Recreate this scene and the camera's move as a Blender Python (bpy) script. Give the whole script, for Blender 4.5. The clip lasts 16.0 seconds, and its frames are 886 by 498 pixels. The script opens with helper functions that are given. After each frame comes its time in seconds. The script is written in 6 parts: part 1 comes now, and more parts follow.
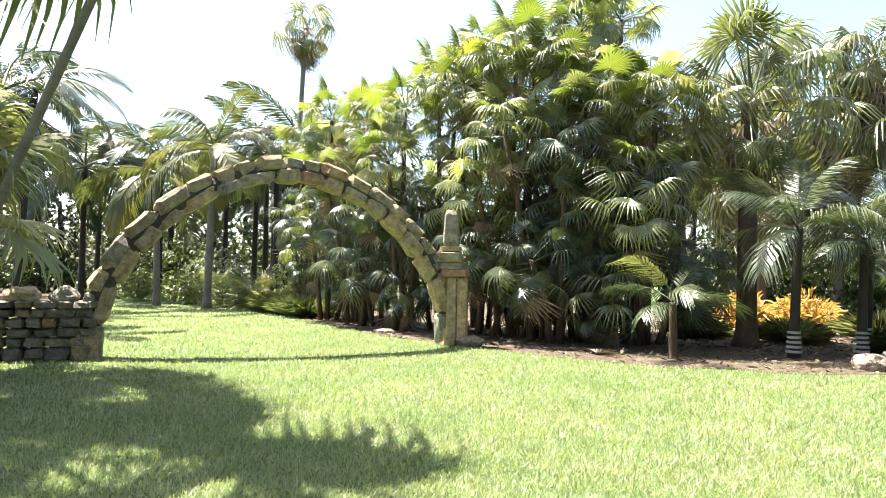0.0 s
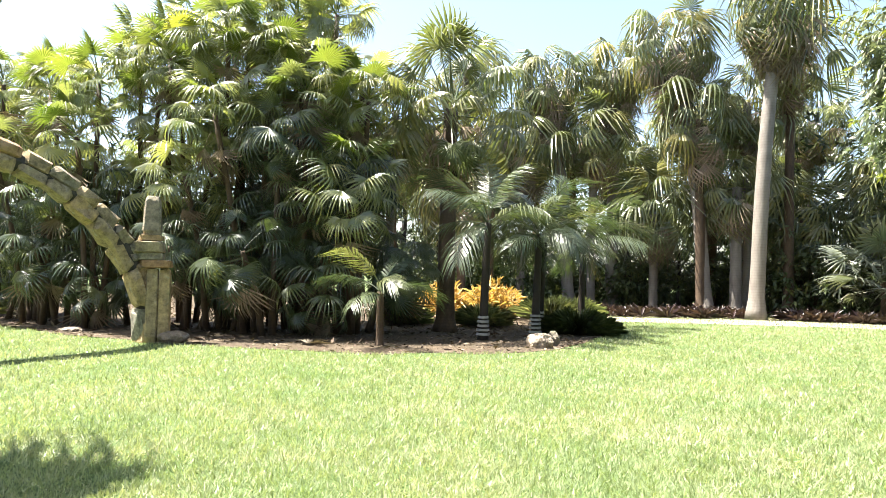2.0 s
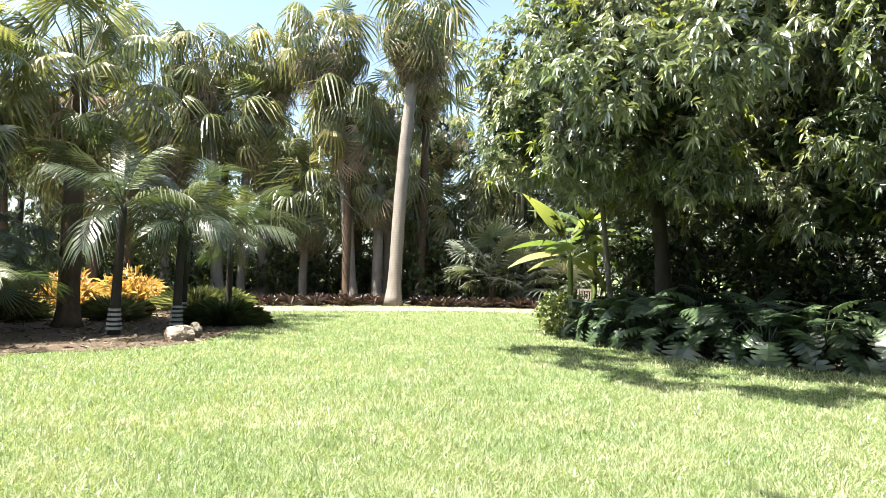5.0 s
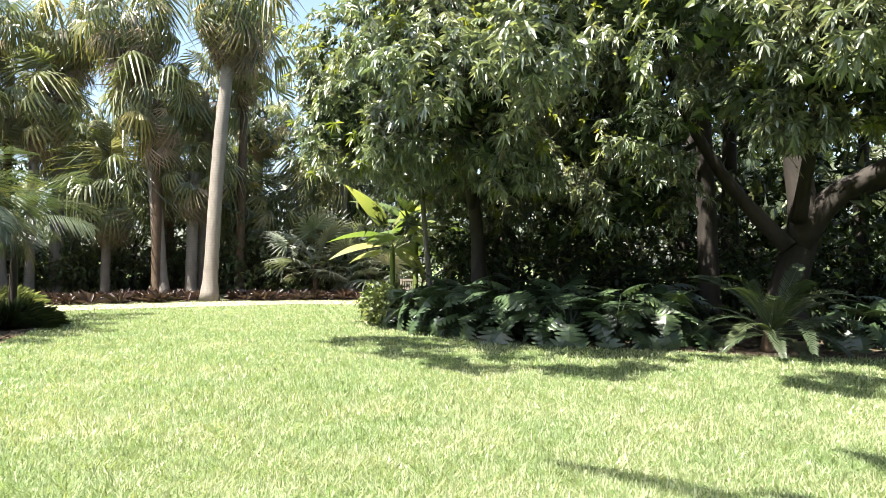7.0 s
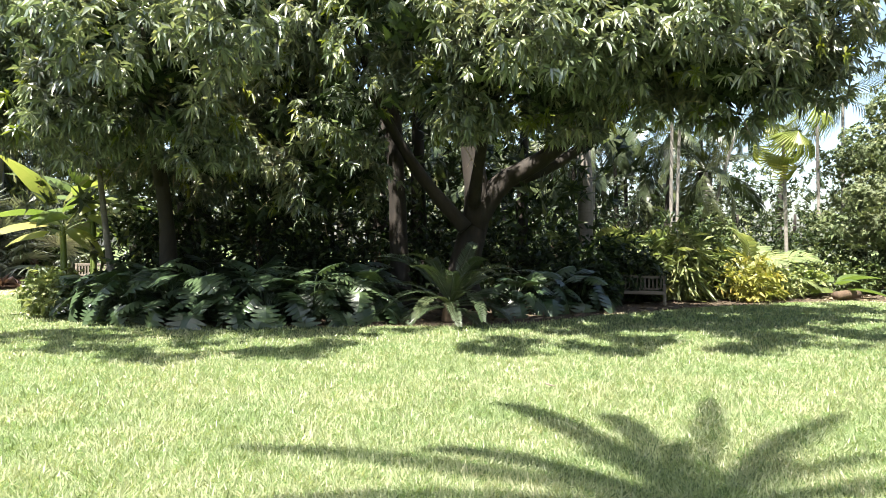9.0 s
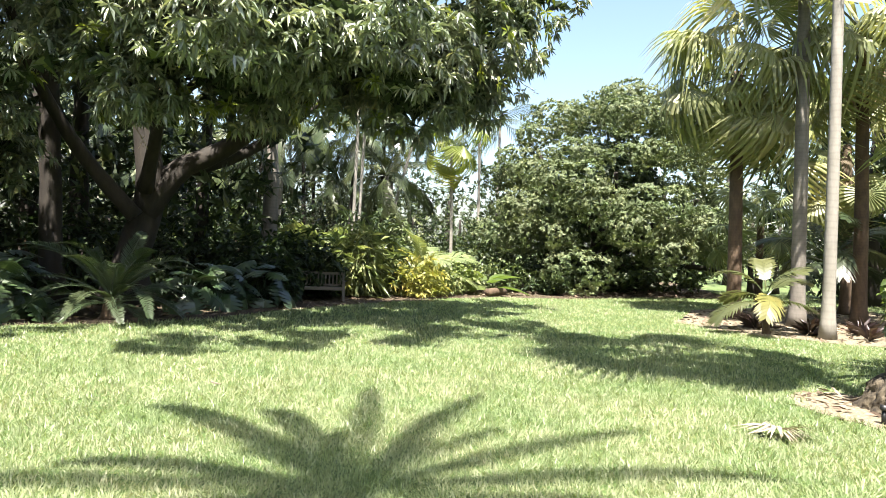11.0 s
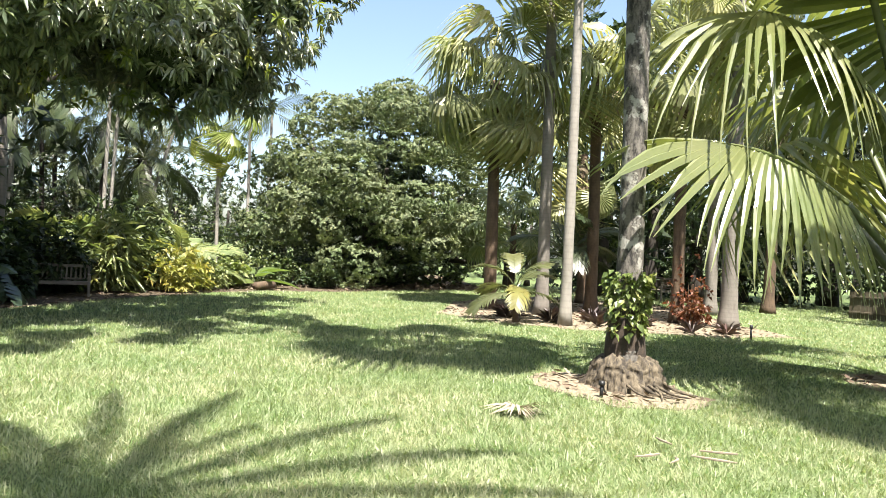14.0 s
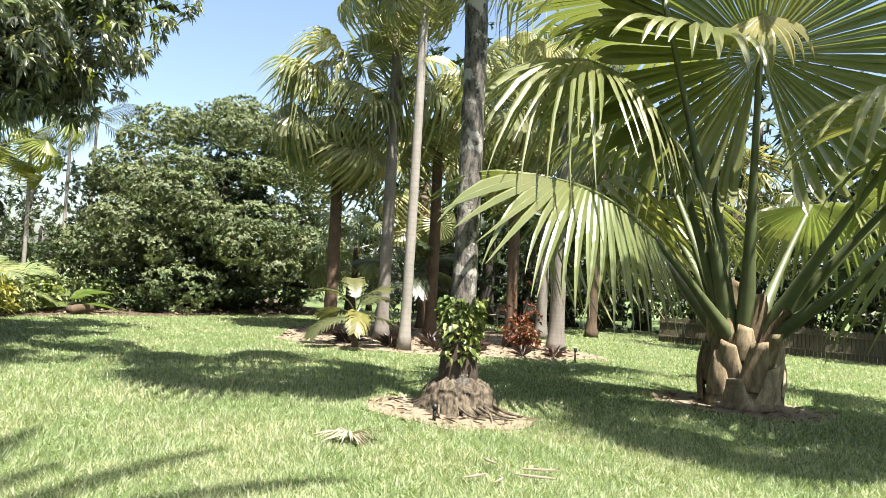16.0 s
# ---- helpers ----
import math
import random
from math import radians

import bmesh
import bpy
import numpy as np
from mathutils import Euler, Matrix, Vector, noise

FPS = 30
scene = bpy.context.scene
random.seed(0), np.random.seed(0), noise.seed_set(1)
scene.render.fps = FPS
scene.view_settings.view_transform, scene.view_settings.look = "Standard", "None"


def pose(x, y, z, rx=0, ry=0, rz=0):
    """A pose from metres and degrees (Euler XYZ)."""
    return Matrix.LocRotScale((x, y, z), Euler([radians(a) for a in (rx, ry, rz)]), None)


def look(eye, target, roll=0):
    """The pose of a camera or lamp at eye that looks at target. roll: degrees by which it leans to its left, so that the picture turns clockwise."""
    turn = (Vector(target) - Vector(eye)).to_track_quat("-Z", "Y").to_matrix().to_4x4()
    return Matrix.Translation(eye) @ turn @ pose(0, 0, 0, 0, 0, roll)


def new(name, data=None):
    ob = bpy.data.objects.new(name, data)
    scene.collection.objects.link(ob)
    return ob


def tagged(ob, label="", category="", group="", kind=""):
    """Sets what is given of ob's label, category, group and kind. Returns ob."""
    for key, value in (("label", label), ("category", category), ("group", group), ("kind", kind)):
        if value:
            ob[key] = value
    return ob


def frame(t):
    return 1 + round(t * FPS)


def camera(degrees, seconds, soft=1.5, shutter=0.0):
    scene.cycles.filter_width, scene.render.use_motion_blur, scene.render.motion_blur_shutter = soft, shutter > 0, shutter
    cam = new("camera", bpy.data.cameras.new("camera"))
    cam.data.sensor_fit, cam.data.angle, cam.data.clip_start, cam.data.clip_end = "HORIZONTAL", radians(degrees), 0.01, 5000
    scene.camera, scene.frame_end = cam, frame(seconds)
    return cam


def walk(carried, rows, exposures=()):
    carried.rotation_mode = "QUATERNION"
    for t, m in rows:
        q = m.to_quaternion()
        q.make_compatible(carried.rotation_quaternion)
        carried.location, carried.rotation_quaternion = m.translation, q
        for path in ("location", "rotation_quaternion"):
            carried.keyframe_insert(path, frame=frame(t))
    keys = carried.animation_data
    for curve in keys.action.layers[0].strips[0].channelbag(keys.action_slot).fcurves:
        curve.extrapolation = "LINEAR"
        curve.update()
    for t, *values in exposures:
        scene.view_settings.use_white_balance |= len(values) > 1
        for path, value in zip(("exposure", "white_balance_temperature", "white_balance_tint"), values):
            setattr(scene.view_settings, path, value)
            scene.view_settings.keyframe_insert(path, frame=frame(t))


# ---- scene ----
# camera and its walk: the camera turns on the spot, held at arm's length
cam = camera(66.27, 16.0, soft=0.6)
PATH = (
    # seconds, yaw, pitch, roll
    (0.0, 0.90, 2.23, 1.18),
    (0.5, -3.50, 2.23, 1.12),
    (1.0, -9.17, 2.05, 1.07),
    (1.5, -16.62, 1.99, 1.30),
    (2.0, -22.47, 1.94, 1.02),
    (2.5, -26.01, 1.75, 1.09),
    (3.0, -30.40, 1.68, 1.50),
    (3.5, -35.74, 1.63, 1.60),
    (4.0, -40.71, 1.57, 1.90),
    (4.5, -45.31, 1.61, 1.83),
    (5.0, -50.96, 1.66, 1.42),
    (7.5, -72.80, 0.92, 0.23),
    (8.0, -81.87, 0.52, 0.06),
    (8.5, -86.59, 0.03, 0.63),
    (9.0, -90.18, -0.35, -0.00),
    (9.5, -94.56, -0.38, 0.49),
    (10.0, -104.02, -0.25, 1.51),
    (12.5, -123.42, -0.31, 2.26),
    (13.0, -127.27, -0.14, 2.51),
    (13.5, -130.88, 0.06, 2.81),
    (14.0, -134.81, 0.10, 3.02),
    (14.5, -138.23, 0.31, 3.04),
    (15.0, -141.70, 0.62, 3.43),
    (15.5, -144.70, 1.00, 3.93),
    (16.0, -147.71, 2.97, 3.87),
)
ARM, EYE = 0.377, 1.6


def held(yaw, pitch, roll):
    a, p = radians(yaw), radians(pitch)
    eye = Vector((-math.sin(a) * ARM, math.cos(a) * ARM, EYE))
    ahead = Vector((-math.sin(a) * math.cos(p), math.cos(a) * math.cos(p), math.sin(p)))
    return look(eye, eye + ahead, roll)


EXPOSURES = ((0.0, 2.66), (5.0, 2.48), (9.0, 2.4), (12.5, 2.32), (16.0, 2.1))
walk(cam, [(t, held(*r)) for t, *r in PATH], EXPOSURES)

# world, sun
SUN_EL, SUN_AZ = 65.0, 298.0
world = bpy.data.worlds.new("world")
scene.world = world
world.use_nodes = True
wn = world.node_tree.nodes
sky = wn.new("ShaderNodeTexSky")
sky.sky_type = "NISHITA"
sky.sun_disc = False
sky.sun_elevation, sky.sun_rotation = radians(SUN_EL), radians(SUN_AZ)
sky.air_density, sky.dust_density, sky.ozone_density = 1.0, 2.4, 0.4
world.node_tree.links.new(sky.outputs[0], wn["Background"].inputs[0])
wn["Background"].inputs[1].default_value = 0.07
sun_data = bpy.data.lights.new("sun", "SUN")
sun_data.energy, sun_data.angle, sun_data.color = 5.0, radians(0.53), (1.0, 0.95, 0.86)
sun = new("sun", sun_data)
_a, _e = radians(SUN_AZ), radians(SUN_EL)
sun.matrix_world = look((0, 0, 60), (-math.sin(_a) * math.cos(_e), -math.cos(_a) * math.cos(_e), 60 - math.sin(_e)))


# ---- materials ----
def nodes_of(name):
    m = bpy.data.materials.new(name)
    m.use_nodes = True
    nt = m.node_tree
    return m, nt, nt.nodes["Principled BSDF"], nt.links.new


def noise_tex(nt, scale, detail=4.0, coord="Object", rough=0.6, stretch=None):
    tc = nt.nodes.new("ShaderNodeTexCoord")
    n = nt.nodes.new("ShaderNodeTexNoise")
    n.inputs["Scale"].default_value, n.inputs["Detail"].default_value, n.inputs["Roughness"].default_value = scale, detail, rough
    if coord == "World":
        geo = nt.nodes.new("ShaderNodeNewGeometry")
        src = geo.outputs["Position"]
    else:
        src = tc.outputs[coord]
    if stretch:
        mp = nt.nodes.new("ShaderNodeMapping")
        mp.inputs["Scale"].default_value = stretch
        nt.links.new(src, mp.inputs[0])
        src = mp.outputs[0]
    nt.links.new(src, n.inputs["Vector"])
    return n.outputs["Fac"]


def ramp(nt, fac, stops):
    r = nt.nodes.new("ShaderNodeValToRGB")
    el = r.color_ramp.elements
    while len(el) < len(stops):
        el.new(0.5)
    for e, (p, c) in zip(el, stops):
        e.position, e.color = p, (*c, 1)
    nt.links.new(fac, r.inputs[0])
    return r.outputs[0]


def mixc(nt, fac, a, b, mode="MIX"):
    m = nt.nodes.new("ShaderNodeMix")
    m.data_type, m.blend_type = "RGBA", mode
    for sock, v in ((m.inputs[0], fac), (m.inputs[6], a), (m.inputs[7], b)):
        if isinstance(v, (int, float)):
            sock.default_value = v
        elif isinstance(v, tuple):
            sock.default_value = (*v, 1)
        else:
            nt.links.new(v, sock)
    return m.outputs[2]


def bump(nt, bsdf, fac, strength, dist):
    b = nt.nodes.new("ShaderNodeBump")
    b.inputs["Strength"].default_value, b.inputs["Distance"].default_value = strength, dist
    nt.links.new(fac, b.inputs["Height"])
    nt.links.new(b.outputs[0], bsdf.inputs["Normal"])


STONE = 0.72
ALB = 0.5  # overall factor on all base colours but stone


def scaled(c, k):
    return tuple(v * k for v in c)


def leaf_mat(name, c, tip=None, rough=0.42, trans=0.35, spread=0.5, spec=0.5, island=True, wax=0.0):
    """A leaf: gloss over a diffuse blade that lets some light through; colour differs from leaf to leaf."""
    m, nt, b, link = nodes_of(name)
    info = nt.nodes.new("ShaderNodeObjectInfo")
    geo = nt.nodes.new("ShaderNodeNewGeometry")
    rnd = geo.outputs["Random Per Island"] if island else info.outputs["Random"]
    tip = tip or (c[0] * 1.9, c[1] * 1.45, c[2] * 0.9)
    c, tip = scaled(c, ALB), scaled(tip, ALB)
    col = ramp(nt, rnd, [(0.0, scaled(c, 1 - spread * 0.55)), (0.6, c), (0.93, mid(c, tip, 0.5)), (1.0, tip)])
    n1 = noise_tex(nt, 0.7, 4.0, "World")
    n1 = ramp(nt, n1, [(0.32, (0, 0, 0)), (0.68, (1, 1, 1))])
    col = mixc(nt, n1, mixc(nt, 1.0, col, (0.88, 0.95, 0.85), "MULTIPLY"), mixc(nt, 1.0, col, (1.4, 1.22, 1.35), "MULTIPLY"))
    n2 = noise_tex(nt, 24.0, 3.0, "World")
    col = mixc(nt, n2, mixc(nt, 1.0, col, (0.78, 0.8, 0.8), "MULTIPLY"), col)
    link(col, b.inputs["Base Color"])
    b.inputs["Roughness"].default_value = rough
    b.inputs["Specular IOR Level"].default_value = spec
    b.inputs["Coat Weight"].default_value, b.inputs["Coat Roughness"].default_value = wax, 0.24
    tr = nt.nodes.new("ShaderNodeBsdfTranslucent")
    link(mixc(nt, 1.0, col, (1.4, 1.45, 0.75), "MULTIPLY"), tr.inputs["Color"])
    mx = nt.nodes.new("ShaderNodeMixShader")
    mx.inputs[0].default_value = trans
    link(b.outputs[0], mx.inputs[1])
    link(tr.outputs[0], mx.inputs[2])
    link(mx.outputs[0], nt.nodes["Material Output"].inputs[0])
    return m


def mid(a, b, k):
    return tuple(x + (y - x) * k for x, y in zip(a, b))


def bark_mat(name, c1, c2, scale=6.0, rings=0.0, rough=0.85, lichen=None, vary=False, sharp=0.2):
    m, nt, b, link = nodes_of(name)
    c1, c2 = scaled(c1, ALB), scaled(c2, ALB)
    n1 = noise_tex(nt, scale, 6.0, "Object", 0.7, (1, 1, 0.35))
    col = ramp(nt, n1, [(0.5 - sharp, c1), (0.5 + sharp, c2)])
    h = n1
    if rings:
        tc = nt.nodes.new("ShaderNodeTexCoord")
        w = nt.nodes.new("ShaderNodeTexWave")
        w.wave_type, w.bands_direction = "BANDS", "Z"
        w.inputs["Scale"].default_value, w.inputs["Distortion"].default_value, w.inputs["Detail"].default_value = rings, 2.5, 3.0
        link(tc.outputs["Object"], w.inputs["Vector"])
        dark = ramp(nt, w.outputs["Fac"], [(0.0, (0.55, 0.52, 0.5)), (0.35, (1, 1, 1))])
        col = mixc(nt, 0.22, col, dark, "MULTIPLY")
    if lichen:
        n3 = noise_tex(nt, 3.2, 5.0, "Object", 0.65)
        col = mixc(nt, ramp(nt, n3, [(0.53, (0, 0, 0)), (0.58, (0.85, 0.85, 0.85))]), col, scaled(lichen, ALB))
    if vary:
        info = nt.nodes.new("ShaderNodeObjectInfo")
        col = mixc(nt, 1.0, col, ramp(nt, info.outputs["Random"], [(0.0, (0.45, 0.38, 0.28)), (0.5, (1.0, 0.92, 0.75)), (1.0, (1.5, 1.45, 1.3))]), "MULTIPLY")
    big = noise_tex(nt, 1.1, 3.0)
    col = mixc(nt, big, mixc(nt, 1.0, col, (0.7, 0.68, 0.66), "MULTIPLY"), col)
    link(col, b.inputs["Base Color"])
    b.inputs["Roughness"].default_value = rough
    bump(nt, b, h, 0.6, 0.03)
    return m


def ground_mat(name, stops, scales, bump_d=0.02, rough=0.95, straw=None, gap_dark=None):
    """Soil, mulch or turf: three scales of noise through one ramp."""
    m, nt, b, link = nodes_of(name)
    fine, coarse, wide = (noise_tex(nt, s, 5.0, "World", 0.65) for s in scales)
    col = ramp(nt, fine, [(p, scaled(c, ALB)) for p, c in stops])
    col = mixc(nt, coarse, mixc(nt, 1.0, col, (0.72, 0.76, 0.7), "MULTIPLY"), mixc(nt, 1.0, col, (1.22, 1.16, 1.1), "MULTIPLY"))
    col = mixc(nt, wide, mixc(nt, 1.0, col, (0.85, 0.9, 0.85), "MULTIPLY"), mixc(nt, 1.0, col, (1.2, 1.1, 1.0), "MULTIPLY"))
    if straw:
        patch = ramp(nt, noise_tex(nt, 0.9, 5.0, "World", 0.7), [(0.5, (0, 0, 0)), (0.72, (0.75, 0.75, 0.75))])
        col = mixc(nt, patch, col, scaled(straw, ALB))
    if gap_dark:
        # blades are built near the lawn's middle; gap darkness is put into the ground colour
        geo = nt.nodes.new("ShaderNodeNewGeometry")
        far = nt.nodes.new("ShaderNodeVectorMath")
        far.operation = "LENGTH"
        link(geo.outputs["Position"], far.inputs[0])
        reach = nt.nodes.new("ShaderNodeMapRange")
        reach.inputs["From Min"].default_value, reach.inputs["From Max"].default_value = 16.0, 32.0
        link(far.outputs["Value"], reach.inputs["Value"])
        col = mixc(nt, reach.outputs[0], mixc(nt, 1.0, col, gap_dark, "MULTIPLY"), col)
    link(col, b.inputs["Base Color"])
    b.inputs["Roughness"].default_value = rough
    b.inputs["Specular IOR Level"].default_value = 0.2
    bump(nt, b, fine, 0.35 if straw else 0.7, bump_d)
    return m


def stone_mat(name, c1, c2, c3):
    """Weathered stone: each block has its own tint, with pits, pale scuffs, lichen and dark streaks."""
    m, nt, b, link = nodes_of(name)
    info = nt.nodes.new("ShaderNodeObjectInfo")
    base = ramp(nt, info.outputs["Random"], [(0.0, c1), (0.45, c2), (0.88, c3), (1.0, (0.42, 0.24, 0.13))])
    base = mixc(nt, 1.0, base, (STONE, STONE, STONE), "MULTIPLY")
    n1 = noise_tex(nt, 7.0, 8.0, "World", 0.75)
    f1 = ramp(nt, n1, [(0.34, (0, 0, 0)), (0.66, (1, 1, 1))])
    col = mixc(nt, f1, mixc(nt, 1.0, base, (0.42, 0.41, 0.4), "MULTIPLY"), mixc(nt, 1.0, base, (1.4, 1.38, 1.32), "MULTIPLY"))
    n2 = noise_tex(nt, 2.3, 5.0, "World", 0.7)
    col = mixc(nt, ramp(nt, n2, [(0.54, (0, 0, 0)), (0.7, (0.5, 0.5, 0.5))]), col, (0.16, 0.155, 0.09))
    n4 = noise_tex(nt, 5.5, 6.0, "Object", 0.7)
    col = mixc(nt, ramp(nt, n4, [(0.58, (0, 0, 0)), (0.66, (0.55, 0.55, 0.55))]), col, (0.42, 0.41, 0.36))
    link(col, b.inputs["Base Color"])
    b.inputs["Roughness"].default_value = 0.92
    n5 = noise_tex(nt, 14.0, 8.0, "World", 0.8)
    bump(nt, b, mixc(nt, 0.5, n1, n5), 1.0, 0.06)
    return m


def plain_mat(name, c, rough=0.6, k=0.25, scale=12.0, metal=0.0, stretch=None):
    m, nt, b, link = nodes_of(name)
    c = scaled(c, ALB)
    n = noise_tex(nt, scale, 5.0, "Object", 0.65, stretch)
    link(ramp(nt, n, [(0.25, scaled(c, 1 - k)), (0.75, scaled(c, 1 + k))]), b.inputs["Base Color"])
    b.inputs["Roughness"].default_value, b.inputs["Metallic"].default_value = rough, metal
    bump(nt, b, n, 0.3, 0.01)
    return m


M_TURF = ground_mat("turf", [(0.25, (0.1, 0.165, 0.06)), (0.5, (0.165, 0.24, 0.095)), (0.75, (0.24, 0.32, 0.14))], (40.0, 3.4, 0.4), 0.02, straw=(0.3, 0.31, 0.17), gap_dark=(0.7, 0.78, 0.65))
M_BLADE = leaf_mat("grass_blade", (0.48, 0.58, 0.305), (0.8, 0.81, 0.56), 0.45, 0.38, 0.5, 0.35)
M_MULCH = ground_mat("mulch", [(0.3, (0.06, 0.047, 0.037)), (0.55, (0.17, 0.135, 0.105)), (0.78, (0.42, 0.35, 0.28))], (22.0, 2.5, 0.4), 0.05)
M_SAND = ground_mat("pale_mulch", [(0.3, (0.2, 0.165, 0.13)), (0.55, (0.4, 0.345, 0.28)), (0.78, (0.64, 0.58, 0.5))], (24.0, 3.0, 0.5), 0.04)
M_PATH = ground_mat("shell_path", [(0.3, (0.34, 0.31, 0.27)), (0.7, (0.54, 0.5, 0.44))], (30.0, 2.0, 0.3), 0.01)
M_STONE = stone_mat("weathered_sandstone", (0.36, 0.33, 0.27), (0.5, 0.4, 0.25), (0.62, 0.45, 0.25))
M_GREYSTONE = stone_mat("grey_fieldstone", (0.19, 0.18, 0.155), (0.27, 0.24, 0.2), (0.33, 0.27, 0.2))
M_LIME = stone_mat("pale_limestone", (0.42, 0.38, 0.31), (0.5, 0.45, 0.37), (0.56, 0.5, 0.42))
M_BARK_GREY = bark_mat("grey_palm_bark", (0.24, 0.21, 0.18), (0.44, 0.4, 0.35), 5.0, 3.0)
M_BARK_NEAR = bark_mat("ringed_lichened_bark", (0.035, 0.03, 0.026), (0.3, 0.27, 0.235), 16.0, 7.0, 0.85, (0.7, 0.68, 0.62), False, 0.1)
M_BARK_TALL = bark_mat("pale_grey_trunk", (0.32, 0.28, 0.24), (0.52, 0.47, 0.41), 5.0, 3.0)
M_BARK_BROWN = bark_mat("brown_fibrous_bark", (0.1, 0.062, 0.038), (0.26, 0.17, 0.1), 9.0, 4.0)
M_BARK_PALE = bark_mat("pale_ringed_bark", (0.4, 0.37, 0.32), (0.6, 0.56, 0.5), 4.0, 2.2)
M_BARK_DARK = bark_mat("dark_tree_bark", (0.03, 0.023, 0.018), (0.075, 0.057, 0.042), 7.0)
M_BOOT = bark_mat("leaf_base_boot", (0.2, 0.15, 0.095), (0.66, 0.57, 0.42), 11.0, vary=True, sharp=0.16)
M_COLLAR = bark_mat("dark_fibrous_bark", (0.03, 0.02, 0.014), (0.13, 0.09, 0.06), 14.0, 5.0)
M_ROOT = bark_mat("matted_palm_roots", (0.04, 0.028, 0.016), (0.27, 0.215, 0.14), 13.0, sharp=0.12)
M_WHITEBAND = plain_mat("white_wrap", (0.55, 0.55, 0.52), 0.7, 0.2, 20.0)
M_STALK = plain_mat("green_stalk", (0.2, 0.27, 0.06), 0.45, 0.25, 5.0)
M_STALK_OLD = plain_mat("olive_stalk", (0.14, 0.17, 0.07), 0.5, 0.35, 3.0)
# thicket leaf in two copies: shade, then sunlight, put into the colour
M_FAN = leaf_mat("shaded_fan_leaf", (0.11, 0.16, 0.07), (0.28, 0.31, 0.11), 0.34, 0.3, 0.6, 0.7, False, 0.45)
M_FAN_SUN = leaf_mat("sunlit_fan_leaf", (0.36, 0.42, 0.17), (0.66, 0.64, 0.26), 0.36, 0.46, 0.6, 1.0, False, 1.0)
M_FAN_YELLOW = leaf_mat("yellow_green_fan_leaf", (0.25, 0.33, 0.07), (0.46, 0.48, 0.1), 0.4, 0.4, 0.4, 0.5, False)
M_CABBAGE = leaf_mat("cabbage_palm_leaf", (0.25, 0.295, 0.13), (0.48, 0.42, 0.13), 0.36, 0.35, 0.6, 0.6, False, 0.4)
M_DEAD = leaf_mat("dead_palm_leaf", (0.42, 0.335, 0.235), (0.66, 0.54, 0.38), 0.8, 0.15, 0.6, 0.2, False)
M_SILVER = leaf_mat("silver_fan_leaf", (0.36, 0.42, 0.31), (0.6, 0.62, 0.46), 0.38, 0.3, 0.4, 0.5, False)
M_LIVI = leaf_mat("pale_fan_leaf", (0.4, 0.45, 0.2), (0.68, 0.66, 0.28), 0.4, 0.35, 0.4, 0.5, False)
M_BIG = leaf_mat("great_fan_leaf", (0.32, 0.37, 0.145), (0.5, 0.5, 0.2), 0.3, 0.38, 0.3, 0.7, False, 0.4)
M_FEATHER = leaf_mat("feather_palm_leaf", (0.125, 0.175, 0.085), (0.3, 0.33, 0.12), 0.36, 0.3, 0.5, 0.6, False, 0.6)
M_FEATHER_DARK = leaf_mat("dark_feather_leaf", (0.085, 0.12, 0.055), (0.22, 0.25, 0.08), 0.4, 0.22, 0.5, 0.4, False, 0.1)
M_FEATHER_Y = leaf_mat("yellow_feather_leaf", (0.17, 0.2, 0.08), (0.42, 0.38, 0.12), 0.4, 0.35, 0.4, 0.5, False)
M_CYCAD = leaf_mat("cycad_leaf", (0.085, 0.125, 0.06), (0.16, 0.2, 0.08), 0.4, 0.15, 0.4, 0.5, False)
M_MANGO = leaf_mat("mango_leaf", (0.31, 0.385, 0.265), (0.58, 0.61, 0.34), 0.3, 0.26, 0.75, 1.0, True, 0.5)
M_MANGO_NEW = leaf_mat("young_mango_leaf", (0.24, 0.3, 0.05), (0.42, 0.44, 0.08), 0.38, 0.4, 0.4, 0.5)
M_FICUS = leaf_mat("ficus_leaf", (0.24, 0.31, 0.16), (0.42, 0.48, 0.23), 0.55, 0.25, 0.5, 0.2)
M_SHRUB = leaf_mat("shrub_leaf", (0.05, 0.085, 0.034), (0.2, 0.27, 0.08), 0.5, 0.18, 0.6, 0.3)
M_MIDSHRUB = leaf_mat("mid_green_shrub_leaf", (0.14, 0.2, 0.08), (0.36, 0.4, 0.15), 0.45, 0.25, 0.6, 0.4)
M_LIGHTSHRUB = leaf_mat("light_shrub_leaf", (0.32, 0.4, 0.17), (0.6, 0.62, 0.28), 0.45, 0.35, 0.5, 0.5)
M_PHILO = leaf_mat("philodendron_leaf", (0.075, 0.13, 0.06), (0.16, 0.24, 0.1), 0.33, 0.15, 0.5, 0.6, False)
M_BANANA = leaf_mat("banana_leaf", (0.22, 0.32, 0.1), (0.5, 0.5, 0.18), 0.38, 0.45, 0.4, 0.5, False)
M_ORANGE = leaf_mat("orange_croton_leaf", (0.85, 0.52, 0.16), (0.95, 0.85, 0.5), 0.45, 0.3, 0.6, 0.4)
M_YELLOW = leaf_mat("yellow_croton_leaf", (0.42, 0.44, 0.12), (0.8, 0.66, 0.2), 0.45, 0.35, 0.5, 0.4)
M_RED = leaf_mat("copper_leaf", (0.25, 0.09, 0.05), (0.46, 0.18, 0.08), 0.5, 0.3, 0.5, 0.4)
M_PURPLE = leaf_mat("purple_bromeliad_leaf", (0.085, 0.055, 0.055), (0.2, 0.12, 0.1), 0.42, 0.2, 0.6, 0.5)
